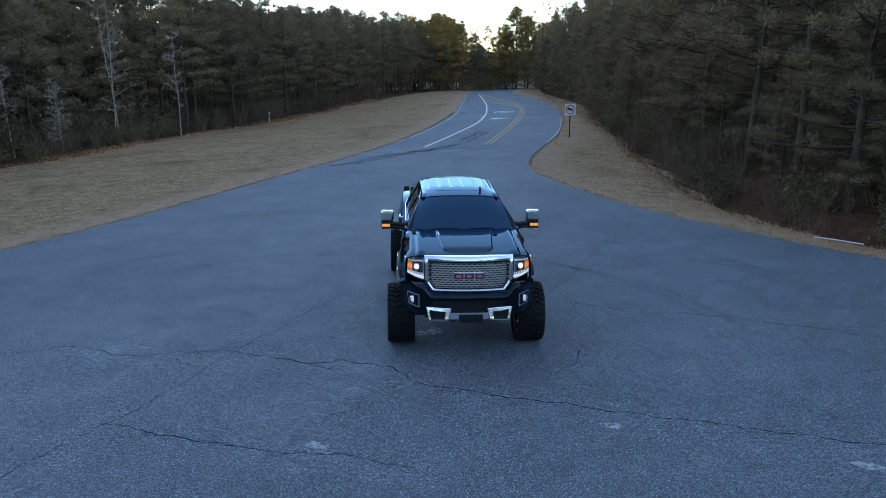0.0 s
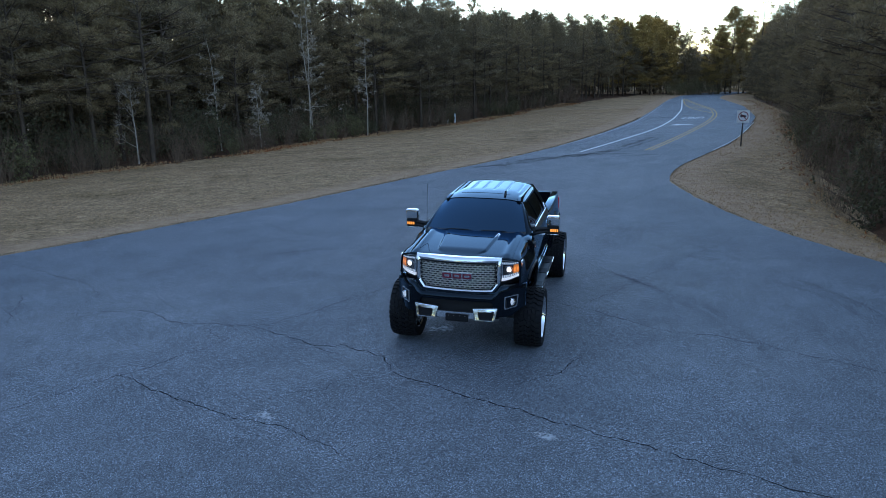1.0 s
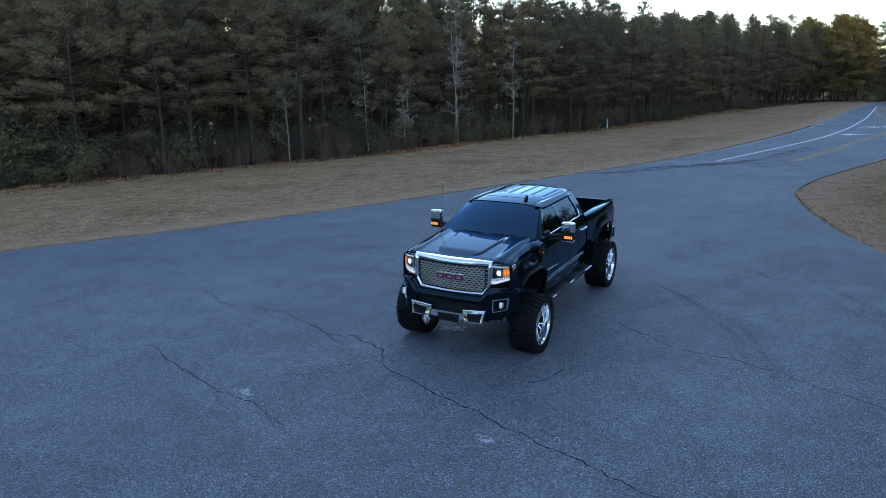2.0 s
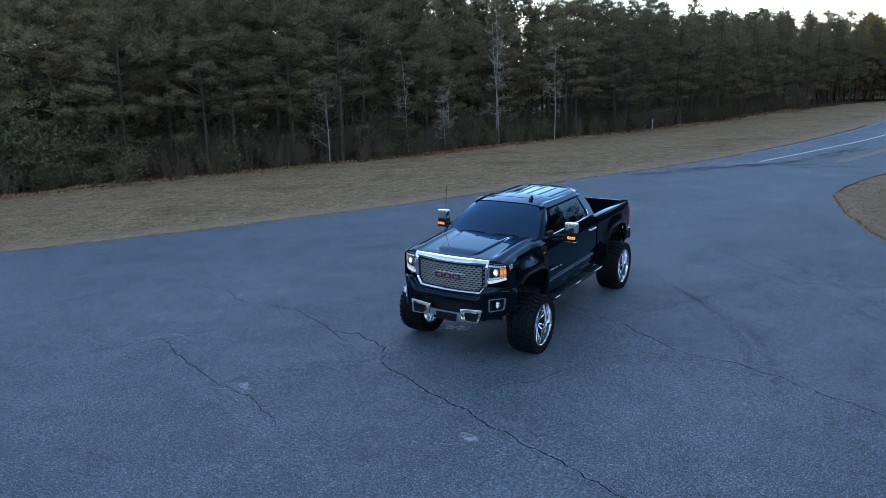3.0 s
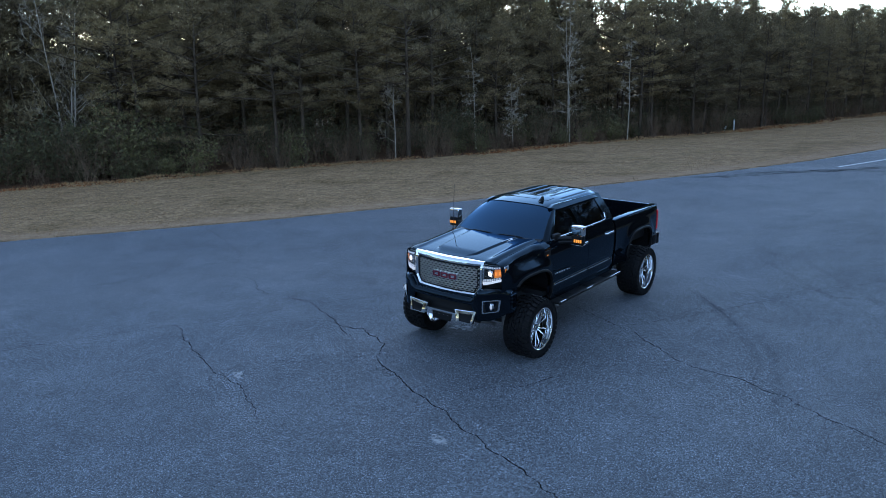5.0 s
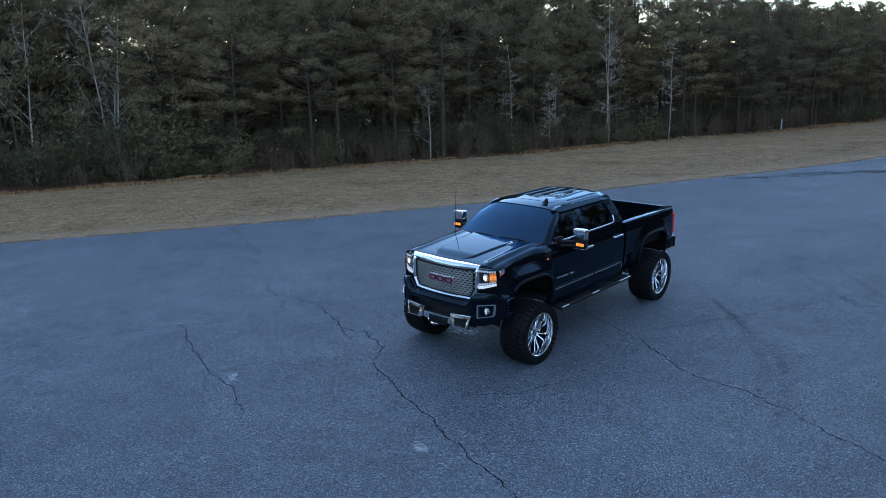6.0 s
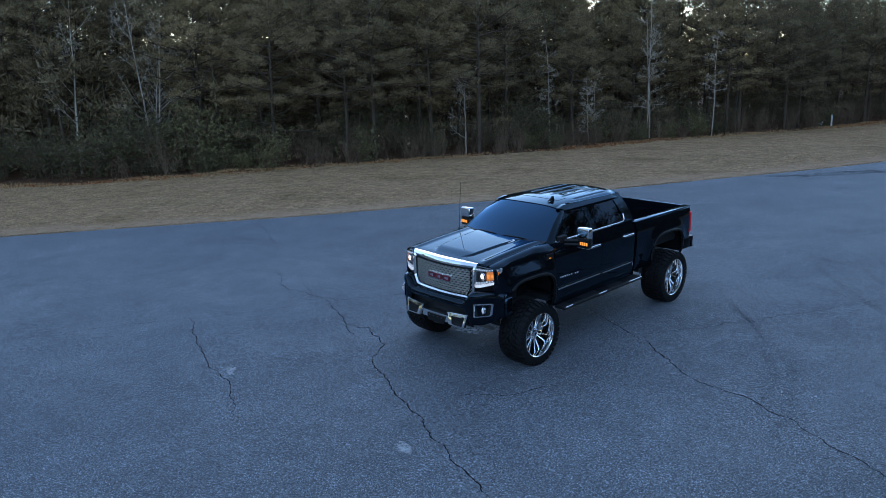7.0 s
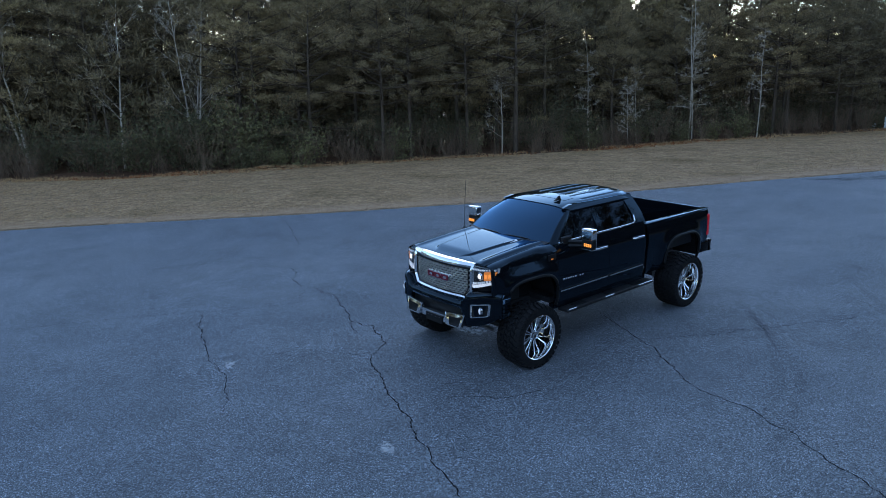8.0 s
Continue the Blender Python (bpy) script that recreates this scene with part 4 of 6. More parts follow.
for k, (x0, x1) in enumerate(((-0.225, -0.085), (-0.068, 0.068), (0.085, 0.225))):
    bm = bmesh.new()
    prism(bm, round_outline([(x0 - 0.006, 1.242), (x1 + 0.006, 1.242), (x1 + 0.006, 1.336), (x0 - 0.006, 1.336)], 0.02), front(-0.868), 0.03)
    plate = part("badge_base", bm, CHROME, grille, "chrome badge block")
    bm = bmesh.new()
    shape = lambda m: round_outline([(x0 + m, 1.247 + m * 0.8), (x1 - m, 1.247 + m * 0.8), (x1 - m, 1.331 - m * 0.8), (x0 + m, 1.331 - m * 0.8)], 0.015)
    ring_prism(bm, shape(0.004), shape(0.030), front(-0.876), 0.012)
    part("badge_face", bm, RED_BADGE, plate, "plain red badge shape")
bm = bmesh.new()                                        # panel behind the nose
grid = [[(x, nose_y(x, -0.765) + (0.10 if abs(x) > 0.7 else 0.0), z) for z in frange(1.0, 1.545, 6)] for x in frange(-0.90, 0.90, 19)]
slab(bm, grid, (0, 0.05, 0))
part("nose_panel", bm, BLACK_PLASTIC, TRUCK, "black panel behind the lamps")


def lamp_y(x):
    return -0.795 + 0.03 * smoothstep(0.65, 0.8, x) + 0.15 * smoothstep(0.76, 0.96, x) ** 1.3


def lamp_outline(x):
    """Lower and upper edge of the headlight at x."""
    return lerp(1.225, 1.290, smoothstep(0.65, 0.95, x)), lerp(1.530, 1.515, smoothstep(0.65, 0.95, x))


def lamp_slab(x0, x1, v0, v1, lift, thick, n=9, m=4):
    def build(bm):
        grid = []
        for x in frange(x0, x1, n):
            lo, hi = lamp_outline(x)
            grid.append([(x, lamp_y(x) + lift - 0.03 * math.sin(math.pi * v) * 0.3, lerp(lo, hi, v)) for v in frange(v0, v1, m)])
        slab(bm, grid, (0, thick, 0))
    return build


housings = both("headlight", lamp_slab(0.66, 0.945, 0.0, 1.0, 0.055, 0.04), mat_plain("lamp_housing", (0.70, 0.71, 0.73), 0.34, 0.7), "headlight housing")
for s, hob in zip((1, -1), housings):
    def piece(name, build, material, label):
        bm = bmesh.new()
        build(bm)
        if s < 0:
            mirror_bm(bm)
        return part(name, bm, material, hob, label)
    piece("top_trim", lamp_slab(0.66, 0.945, 0.84, 1.0, 0.016, 0.04), CHROME, "chrome strip over the lamp")
    piece("led_strip", lamp_slab(0.665, 0.94, 0.02, 0.16, 0.010, 0.035), DRL, "white light strip")
    piece("lower_trim", lamp_slab(0.66, 0.945, 0.17, 0.32, 0.020, 0.03), CHROME, "chrome lower trim")
    piece("inner_trim", lamp_slab(0.66, 0.682, 0.30, 0.84, 0.018, 0.03, 3), CHROME, "chrome inner trim")
    for k in range(11):
        x = 0.672 + 0.0255 * k
        piece("led", lamp_slab(x, x + 0.013, 0.20, 0.29, 0.012, 0.02, 2, 2), LED_ROW, "small white light")
        piece("led", lamp_slab(x, x + 0.013, 0.89, 0.95, 0.008, 0.02, 2, 2), LED_ROW, "small white light")
    piece("turn_lamp", lamp_slab(0.830, 0.942, 0.33, 0.83, 0.014, 0.04), AMBER, "lit amber turn lamp")
    piece("lamp_bezel", lamp_slab(0.682, 0.832, 0.30, 0.84, 0.036, 0.01), BLACK_PLASTIC, "dark bezel behind the projector")
    for k in range(3):
        x = 0.838 + 0.036 * k
        piece("turn_led", lamp_slab(x, x + 0.022, 0.46, 0.68, 0.008, 0.02, 3, 3), AMBER_LED, "bright amber light")

    def projector(bm, r=0.066, depth=0.05):
        vs = lathe(bm, [(0.0, r), (-0.02, r * 0.93), (-0.028, r * 0.8)], 24)
        bmesh.ops.transform(bm, verts=bm.verts, matrix=pose(0.755, lamp_y(0.755) + 0.035, 1.405) @ Matrix.Rotation(radians(90), 4, "Z"))
    piece("projector_ring", projector, CHROME, "chrome projector ring")

    def bulb(bm):
        bmesh.ops.create_uvsphere(bm, u_segments=16, v_segments=8, radius=0.052)
        bmesh.ops.transform(bm, verts=bm.verts, matrix=pose(0.755, lamp_y(0.755) + 0.045, 1.405) @ Matrix.Diagonal((1.0, 0.55, 0.95, 1)))
    piece("projector_lamp", bulb, LAMP, "lit white projector lamp")
    lens = piece("lens", lamp_slab(0.655, 0.948, -0.01, 1.01, -0.004, 0.004), CLEAR, "clear headlight lens")
    lens.visible_shadow = False


def bump_y(x):
    a = abs(x)
    return -0.945 + 0.055 * a ** 2 + 0.36 * smoothstep(0.62, 1.06, a) ** 1.6


def bumper_column(x):
    """One upright line of the bumper skin, from its lower edge over the crease to the rolled top."""
    a = abs(x)
    zb = lerp(0.925, 0.705, smoothstep(0.54, 0.62, a)) + 0.09 * smoothstep(0.80, 1.0, a)
    zt = lerp(1.040, 1.190, smoothstep(0.53, 0.70, a)) - 0.035 * smoothstep(0.82, 1.0, a)
    h = zt - zb
    y = bump_y(x)
    crease = min(0.085, h * 0.6)
    return [(x, y + 0.050, zb - 0.004), (x, y + 0.018, zb), (x, y + 0.010, zb + 0.02 * h / 0.12), (x, y + 0.006, zb + (h - crease) * 0.6), (x, y + 0.002, zt - crease - 0.012), (x, y - 0.008, zt - crease), (x, y - 0.008, zt - crease + 0.010),
            (x, y + 0.008, zt - 0.030), (x, y + 0.024, zt - 0.012), (x, y + 0.060, zt - 0.002), (x, y + 0.120, zt)]


grid = [bumper_column(x) for x in frange(-1.0, 1.0, 97)]
for s in (1, -1):
    side = []
    for y in frange(bump_y(1.0) + 0.05, -0.40, 5):
        edge = bumper_column(1.0)
        side.append([(s * (1.0 + 0.004 * (y - bump_y(1.0)) - max(0.0, c[1] - bump_y(1.0)) * 0.8), y, c[2]) for c in edge])
    grid = grid + side if s > 0 else side[::-1] + grid
bm = bmesh.new()
slab(bm, grid, (0, 0.03, -0.003))
bumper = part("front_bumper", bm, PAINT, TRUCK, "glossy black front bumper", True, 30)
bm = bmesh.new()
slab(bm, [[(x, bump_y(x) + 0.10, z) for z in frange(0.64, 0.96, 4)] for x in frange(-0.64, 0.64, 15)], (0, 0.03, 0))
part("bumper_opening", bm, BLACK_PLASTIC, bumper, "dark lower air opening")


def bar_front(lift, lean=0.0):
    return lambda a, b, d: (a, bump_y(a) + lift + d + max(0.0, b - 0.64) * lean + 3.0 * lean * max(0.0, b - 0.64) ** 2, b)


bm = bmesh.new()
prism(bm, fine([(-0.32, 0.655), (0.32, 0.655), (0.32, 0.752), (-0.32, 0.752)], 0.08), bar_front(-0.018, 0.08), 0.06)
bmesh.ops.bevel(bm, geom=[e for e in bm.edges if abs(e.verts[0].co.z - e.verts[1].co.z) < 0.01 and abs(e.verts[0].co.x - e.verts[1].co.x) > 0.02], offset=0.012, segments=2, affect="EDGES")
bar = part("skid_bar", bm, CHROME, bumper, "chrome lower bumper bar")
for s in (1, -1):
    bm = bmesh.new()
    oo = [(0.270 * s, 0.815), (0.630 * s, 0.838), (0.590 * s, 0.645), (0.310 * s, 0.650)]
    ii = [(0.345 * s, 0.775), (0.588 * s, 0.790), (0.560 * s, 0.660), (0.368 * s, 0.660)]
    a_, b_ = fine_pair(oo, ii, 6)
    ring_prism(bm, a_, b_, bar_front(-0.050, 0.15), 0.06)
    bmesh.ops.bevel(bm, geom=[e for e in bm.edges if len(e.link_faces) == 2 and e.calc_face_angle(0) > 1.2 and min(v.co.y for v in e.verts) < bump_y(0.45) + 0.02], offset=0.010, segments=3, affect="EDGES")
    part("skid_bar_end", bm, CHROME, bar, "chrome bumper bar end with tow hook opening")
    bm = bmesh.new()                                    # rolled upper edge
    tube(bm, [bar_front(-0.050, 0.15)(a, b, 0.0) for a, b in (oo[3], oo[0], oo[1], oo[2])], 0.010, 8)
    part("rolled_edge", bm, CHROME, bar, "bright rolled chrome edge")
    bm = bmesh.new()
    box(bm, 0.325 * s, 0.585 * s, bump_y(0.45) - 0.012, bump_y(0.45) + 0.010, 0.655, 0.800)
    part("tow_opening", bm, BLACK_PLASTIC, bar, "dark tow hook opening")
    bm = bmesh.new()
    sq = lambda h, w: round_outline([(s * (0.822 - w), 0.925 - h), (s * (0.822 + w * 0.85), 0.935 - h), (s * (0.822 + w), 0.925 + h), (s * (0.822 - w), 0.930 + h)], 0.02)
    ring_prism(bm, sq(0.098, 0.090), sq(0.084, 0.077), bar_front(-0.010), 0.04)
    bmesh.ops.bevel(bm, geom=[e for e in bm.edges if len(e.link_faces) == 2 and e.calc_face_angle(0) > 1.2], offset=0.006, segments=2, affect="EDGES")
    fog = part("fog_lamp", bm, CHROME, bumper, "chrome fog lamp bezel")
    bm = bmesh.new()
    prism(bm, sq(0.085, 0.078), bar_front(0.000), 0.02)
    part("fog_recess", bm, BLACK_PLASTIC, fog, "black fog lamp recess")
    bm = bmesh.new()
    lathe(bm, [(0.02, 0.056), (-0.012, 0.056), (-0.016, 0.048), (0.002, 0.044), (0.004, 0.0005)], 20)
    bmesh.ops.transform(bm, verts=bm.verts, matrix=pose(s * 0.825, bump_y(0.825) - 0.002, 0.93) @ Matrix.Rotation(radians(90 - 14 * s), 4, "Z"))
    part("fog_reflector", bm, CHROME, fog, "chrome fog lamp reflector")
    bm = bmesh.new()
    bmesh.ops.create_uvsphere(bm, u_segments=16, v_segments=8, radius=0.044)
    bmesh.ops.transform(bm, verts=bm.verts, matrix=pose(s * 0.825, bump_y(0.825) + 0.003, 0.93) @ Matrix.Diagonal((1, 0.35, 1, 1)))
    # the fog lamp is off; its faint glow is added to brighten the bulb
    part("fog_bulb", bm, LED_ROW, fog, "white fog lamp bulb with an added faint glow")
bm = bmesh.new()
prism(bm, round_outline([(-0.15, 0.610), (0.20, 0.610), (0.20, 0.728), (-0.15, 0.728)], 0.012), bar_front(-0.03), 0.02)
plate = part("plate_holder", bm, BLACK_PLASTIC, bumper, "empty black plate holder")
for x in (-0.10, -0.02, 0.07, 0.15):
    bm = bmesh.new()
    tube(bm, [(x, bump_y(x) - 0.036, 0.70), (x, bump_y(x) - 0.02, 0.70)], 0.006, 8)
    part("bolt", bm, GREY_METAL, plate, "small bolt")

# mirrors
for s in (1, -1):
    bm = bmesh.new()
    tube(bm, [(0.88 * s, 0.93, 1.63), (1.0 * s, 0.98, 1.645), (1.16 * s, 1.02, 1.655)], [0.038, 0.032, 0.03], 8)
    tube(bm, [(0.90 * s, 0.93, 1.57), (1.0 * s, 0.98, 1.585), (1.16 * s, 1.02, 1.60)], [0.038, 0.032, 0.03], 8)
    box(bm, 0.86 * s, 0.94 * s, 0.80, 1.02, 1.54, 1.72, 0.03)
    mir = part("side_mirror", bm, BLACK_PLASTIC, TRUCK, "large black towing mirror arm")
    bm = bmesh.new()
    box(bm, 1.130 * s, 1.335 * s, 0.990, 1.105, 1.555, 1.715, 0.030, 3)
    part("mirror_housing", bm, BLACK_PLASTIC, mir, "black lower mirror housing")
    bm = bmesh.new()
    box(bm, 1.122 * s, 1.342 * s, 0.980, 1.112, 1.700, 1.872, 0.040, 3)
    part("mirror_cap", bm, CHROME, mir, "chrome upper mirror cap")
    bm = bmesh.new()
    box(bm, 1.135 * s, 1.332 * s, 0.990, 1.105, 1.545, 1.562, 0.006)
    part("mirror_trim", bm, CHROME, mir, "chrome strip under the mirror")
    bm = bmesh.new()
    box(bm, 1.145 * s, 1.322 * s, 1.108, 1.116, 1.575, 1.85, 0.0)
    part("mirror_glass", bm, mat_plain("mirror_glass", (0.8, 0.8, 0.8), 0.03, 1.0), mir, "mirror glass")
    for k in range(4):
        bm = bmesh.new()
        box(bm, (1.188 + 0.036 * k) * s, (1.214 + 0.036 * k) * s, 0.980, 0.996, 1.602, 1.650, 0.004, 1)
        part("indicator", bm, AMBER_LED, mir, "lit amber indicator")

# running boards
for s in (1, -1):
    bm = bmesh.new()
    box(bm, 0.88 * s, 1.09 * s, 0.78, 3.03, 0.575, 0.625, 0.022, 3)
    board = part("running_board", bm, BLACK_METAL, TRUCK, "black running board")
    for y0, y1, strip in ((0.80, 0.98, CHROME), (1.0, 1.68, BLACK_PLASTIC), (1.70, 1.92, CHROME), (1.94, 2.58, BLACK_PLASTIC), (2.60, 3.0, CHROME)):
        bm = bmesh.new()
        tube(bm, [(1.086 * s, y0, 0.617), (1.086 * s, y1, 0.617)], 0.014, 10)
        part("trim_strip", bm, strip, board, "bright running board strip" if strip is CHROME else "black rubber running board strip")
    for y in (1.15, 1.95, 2.65):
        bm = bmesh.new()
        box(bm, 0.93 * s, 1.06 * s, y - 0.14, y + 0.14, 0.624, 0.634, 0.003, 1)
        part("step_pad", bm, BLACK_PLASTIC, board, "ribbed step pad")
        bm = bmesh.new()
        tube(bm, [(0.62 * s, y, 0.70), (0.80 * s, y, 0.66), (0.93 * s, y, 0.59)], 0.025, 6)
        part("bracket", bm, BLACK_METAL, board, "board bracket")
    bm = bmesh.new()
    box(bm, 0.82 * s, 0.93 * s, 0.645, 3.0, 0.63, 0.72, 0.02)
    part("rocker", bm, PAINT, TRUCK, "black rocker panel")

# bed
bm = bmesh.new()
box(bm, -0.86, 0.86, 2.96, 4.86, 0.98, 1.03)
for k in range(11):
    x = -0.75 + k * 0.15
    box(bm, x - 0.035, x + 0.035, 2.98, 4.84, 1.028, 1.042, 0.004, 1)
bed = part("bed_floor", bm, LINER, TRUCK, "ribbed black bed floor")
for s in (1, -1):
    bm = bmesh.new()
    box(bm, 0.84 * s, 0.88 * s, 2.96, 4.86, 1.03, 1.555)
    for z in (1.16, 1.30, 1.44):
        box(bm, 0.825 * s, 0.845 * s, 2.98, 4.84, z - 0.03, z + 0.03, 0.008, 1)
    box(bm, 0.62 * s, 0.86 * s, 3.55, 4.35, 1.03, 1.25, 0.05)
    part("bed_wall", bm, LINER, bed, "black bed liner wall")
    bm = bmesh.new()
    box(bm, 0.835 * s, 0.955 * s, 2.955, 4.88, 1.568, 1.588, 0.008)
    part("rail_cap", bm, PAINT, bed, "black bed rail cap")
bm = bmesh.new()
box(bm, -0.88, 0.88, 2.955, 3.0, 1.0, 1.565, 0.01)
for x in (-0.5, 0.0, 0.5):
    box(bm, x - 0.12, x + 0.12, 2.995, 3.015, 1.08, 1.48, 0.008, 1)
part("bed_front", bm, LINER, bed, "black front wall of the bed")
bm = bmesh.new()
box(bm, -0.80, 0.80, 4.83, 4.895, 0.95, 1.575, 0.02, 3)
part("tailgate", bm, PAINT, TRUCK, "glossy black tailgate")
for s in (1, -1):
    bm = bmesh.new()
    box(bm, 0.815 * s, 0.992 * s, 4.835, 4.912, 1.07, 1.475, 0.03, 3)
    part("tail_light", bm, TAIL_RED, TRUCK, "red tail light")
bm = bmesh.new()
slab(bm, [[(x, 5.10 - 0.10 * abs(x) ** 3 + 0.02 * (2 * v - 1) ** 2, lerp(0.76, 0.97, v)) for v in frange(0, 1, 5)] for x in frange(-0.99, 0.99, 21)], (0, -0.06, 0))
box(bm, -0.97, 0.97, 4.86, 5.06, 0.945, 0.975, 0.01)
for s in (1, -1):
    box(bm, 0.90 * s, 0.985 * s, 4.66, 5.02, 0.76, 0.965, 0.03)
part("rear_bumper", bm, GLOSS_BLACK, TRUCK, "black rear bumper")

# chassis
bm = bmesh.new()
for s in (1, -1):
    box(bm, 0.36 * s, 0.46 * s, -0.80, 4.85, 0.60, 0.76, 0.01)
for y in (-0.6, 0.9, 2.0, 3.2, 4.6):
    box(bm, -0.40, 0.40, y - 0.06, y + 0.06, 0.62, 0.72, 0.01)
chassis = part("chassis", bm, BLACK_METAL, TRUCK, "black ladder frame")
bm = bmesh.new()
box(bm, -0.34, 0.34, 0.4, 2.6, 0.56, 0.80, 0.05)
box(bm, -0.45, 0.45, -0.5, 0.4, 0.66, 1.30, 0.05)
part("engine_block", bm, BLACK_METAL, chassis, "dark engine and gearbox mass")
for y in (0.0, AXLE_R):
    bm = bmesh.new()
    tube(bm, [(-0.80, y, HUB_Z), (0.80, y, HUB_Z)], 0.055, 12)
    axle = part("axle", bm, STEEL, TRUCK, "steel axle tube")
    bm = bmesh.new()
    bmesh.ops.create_uvsphere(bm, u_segments=18, v_segments=10, radius=0.17)
    bmesh.ops.transform(bm, verts=bm.verts, matrix=pose(-0.18 if y == 0 else 0.0, y, HUB_Z) @ Matrix.Diagonal((0.9, 0.9, 1.0, 1)))
    part("differential", bm, GREY_METAL, axle, "bare metal differential cover")
    for s in (1, -1):
        bm = bmesh.new()
        tube(bm, [(0.62 * s, y - 0.15, 0.42), (0.60 * s, y - 0.12, 0.75), (0.56 * s, y - 0.08, 1.15)], [0.035, 0.035, 0.028], 10)
        part("shock_absorber", bm, GREY_METAL, axle, "grey shock absorber")
bm = bmesh.new()
tube(bm, [(-0.55, -0.28, 0.42), (0.55, -0.28, 0.44)], 0.028, 10)
part("steering_damper", bm, GREY_METAL, TRUCK, "bright steering damper bar")

# wheels: axis along x, outer face to +x
def build_wheel():
    bm = bmesh.new()
    lathe(bm, [(0.190, 0.338), (0.203, 0.334), (0.205, 0.326), (0.197, 0.317), (0.180, 0.312), (0.05, 0.297), (-0.12, 0.290), (-0.17, 0.30), (-0.19, 0.335), (-0.17, 0.325), (-0.11, 0.300), (0.06, 0.306), (0.15, 0.320)], 64, closed=True)
    rim = part("wheel", bm, POLISHED, None, "deep-dish polished chrome wheel", True, 30)
    # tyre
    bm = bmesh.new()
    prof = [(0.178, 0.318), (0.200, 0.335), (0.211, 0.372), (0.209, 0.420), (0.197, 0.441), (0.162, 0.449), (0.08, 0.452), (0.0, 0.453)]
    prof = prof + [(-x, r) for x, r in prof[-2::-1]]
    lathe(bm, prof, 64)
    for row, (x0, x1, count, h, skew) in enumerate(((0.128, 0.208, 34, 0.478, 0.02), (0.062, 0.118, 34, 0.479, 0.06), (0.004, 0.054, 34, 0.479, -0.05), (-0.054, -0.004, 34, 0.479, 0.05), (-0.118, -0.062, 34, 0.479, -0.06), (-0.208, -0.128, 34, 0.478, -0.02))):
        for k in range(count):
            a = (k + (0.5 if row % 2 else 0.0)) * math.tau / count
            da = math.tau / count * 0.31
            lug = []
            for rr in (0.444, h):
                for xx, aa in ((x0, a - da), (x1, a - da + skew), (x1, a + da + skew), (x0, a + da)):
                    r2 = rr - (0.016 if abs(xx) > 0.2 else 0.0)
                    lug.append(bm.verts.new((xx, r2 * math.cos(aa), r2 * math.sin(aa))))
            for f in ((4, 5, 6, 7), (0, 1, 5, 4), (1, 2, 6, 5), (2, 3, 7, 6), (3, 0, 4, 7)):
                bm.faces.new([lug[q] for q in f])
    for k in range(34):                                 # shoulder blocks down the sidewall
        for sx in (1, -1):
            a = k * math.tau / 34
            w = 0.045 if k % 2 else 0.064
            v = [bm.verts.new((sx * (0.2055 + dx), r * math.cos(a + q), r * math.sin(a + q))) for dx, r in ((0.003, 0.392), (0.007, 0.450)) for q in (-w, w)]
            u = [bm.verts.new((sx * 0.190, r * math.cos(a + q), r * math.sin(a + q))) for r in (0.389, 0.455) for q in (-w, w)]
            for f in ((v[0], v[1], v[3], v[2]), (v[0], v[2], u[2], u[0]), (v[1], u[1], u[3], v[3]), (v[2], v[3], u[3], u[2]), (v[0], u[0], u[1], v[1])):
                bm.faces.new(f)
    part("tyre", bm, RUBBER, rim, "black mud-terrain tyre", True, 30)
    bm = bmesh.new()
    lathe(bm, [(0.050, 0.0005), (0.052, 0.054), (0.080, 0.058), (0.110, 0.052), (0.114, 0.042), (0.114, 0.0005)], 28)
    hub = part("hub_cap", bm, CHROME, rim, "chrome hub cap")
    bm = bmesh.new()
    box(bm, 0.113, 0.118, -0.018, 0.018, -0.02, 0.02, 0.002, 1)
    part("emblem", bm, BLACK_METAL, hub, "plain dark emblem")
    bm = bmesh.new()
    lathe(bm, [(-0.01, 0.0005), (-0.01, 0.20), (-0.05, 0.20), (-0.05, 0.0005)], 32)
    part("brake_disc", bm, STEEL, rim, "dark brake disc")
    for k in range(8):
        bm = bmesh.new()
        for side in (-1, 1):
            pts = []
            for r, x, w, off in ((0.040, 0.082, 0.018, 0.010), (0.12, 0.074, 0.016, 0.015), (0.20, 0.070, 0.016, 0.027), (0.296, 0.074, 0.019, 0.046)):
                pts.append((r, x, w, side * off))
            R0 = None
            for r, x, w, off in pts:
                ring = [bm.verts.new((x + dx, r, off + dw)) for dx, dw in ((0.0, -w * 0.65), (0.005, -w * 0.45), (0.005, w * 0.45), (0.0, w * 0.65), (-0.030, w * 0.65), (-0.030, -w * 0.65))]
                if R0:
                    for q in range(6):
                        bm.faces.new((R0[q], R0[(q + 1) % 6], ring[(q + 1) % 6], ring[q]))
                R0 = ring
            bm.faces.new(R0)
        bmesh.ops.transform(bm, verts=bm.verts, matrix=Matrix.Rotation(k * math.tau / 8, 4, "X"))
        part("spoke", bm, CHROME, rim, "split chrome spoke", True, 25)
    for k in range(8):
        bm = bmesh.new()
        a = (k + 0.5) * math.tau / 8
        tube(bm, [(0.06, 0.075 * math.cos(a), 0.075 * math.sin(a)), (0.10, 0.075 * math.cos(a), 0.075 * math.sin(a))], 0.010, 8)
        part("wheel_nut", bm, CHROME, rim, "chrome wheel nut")
    return rim


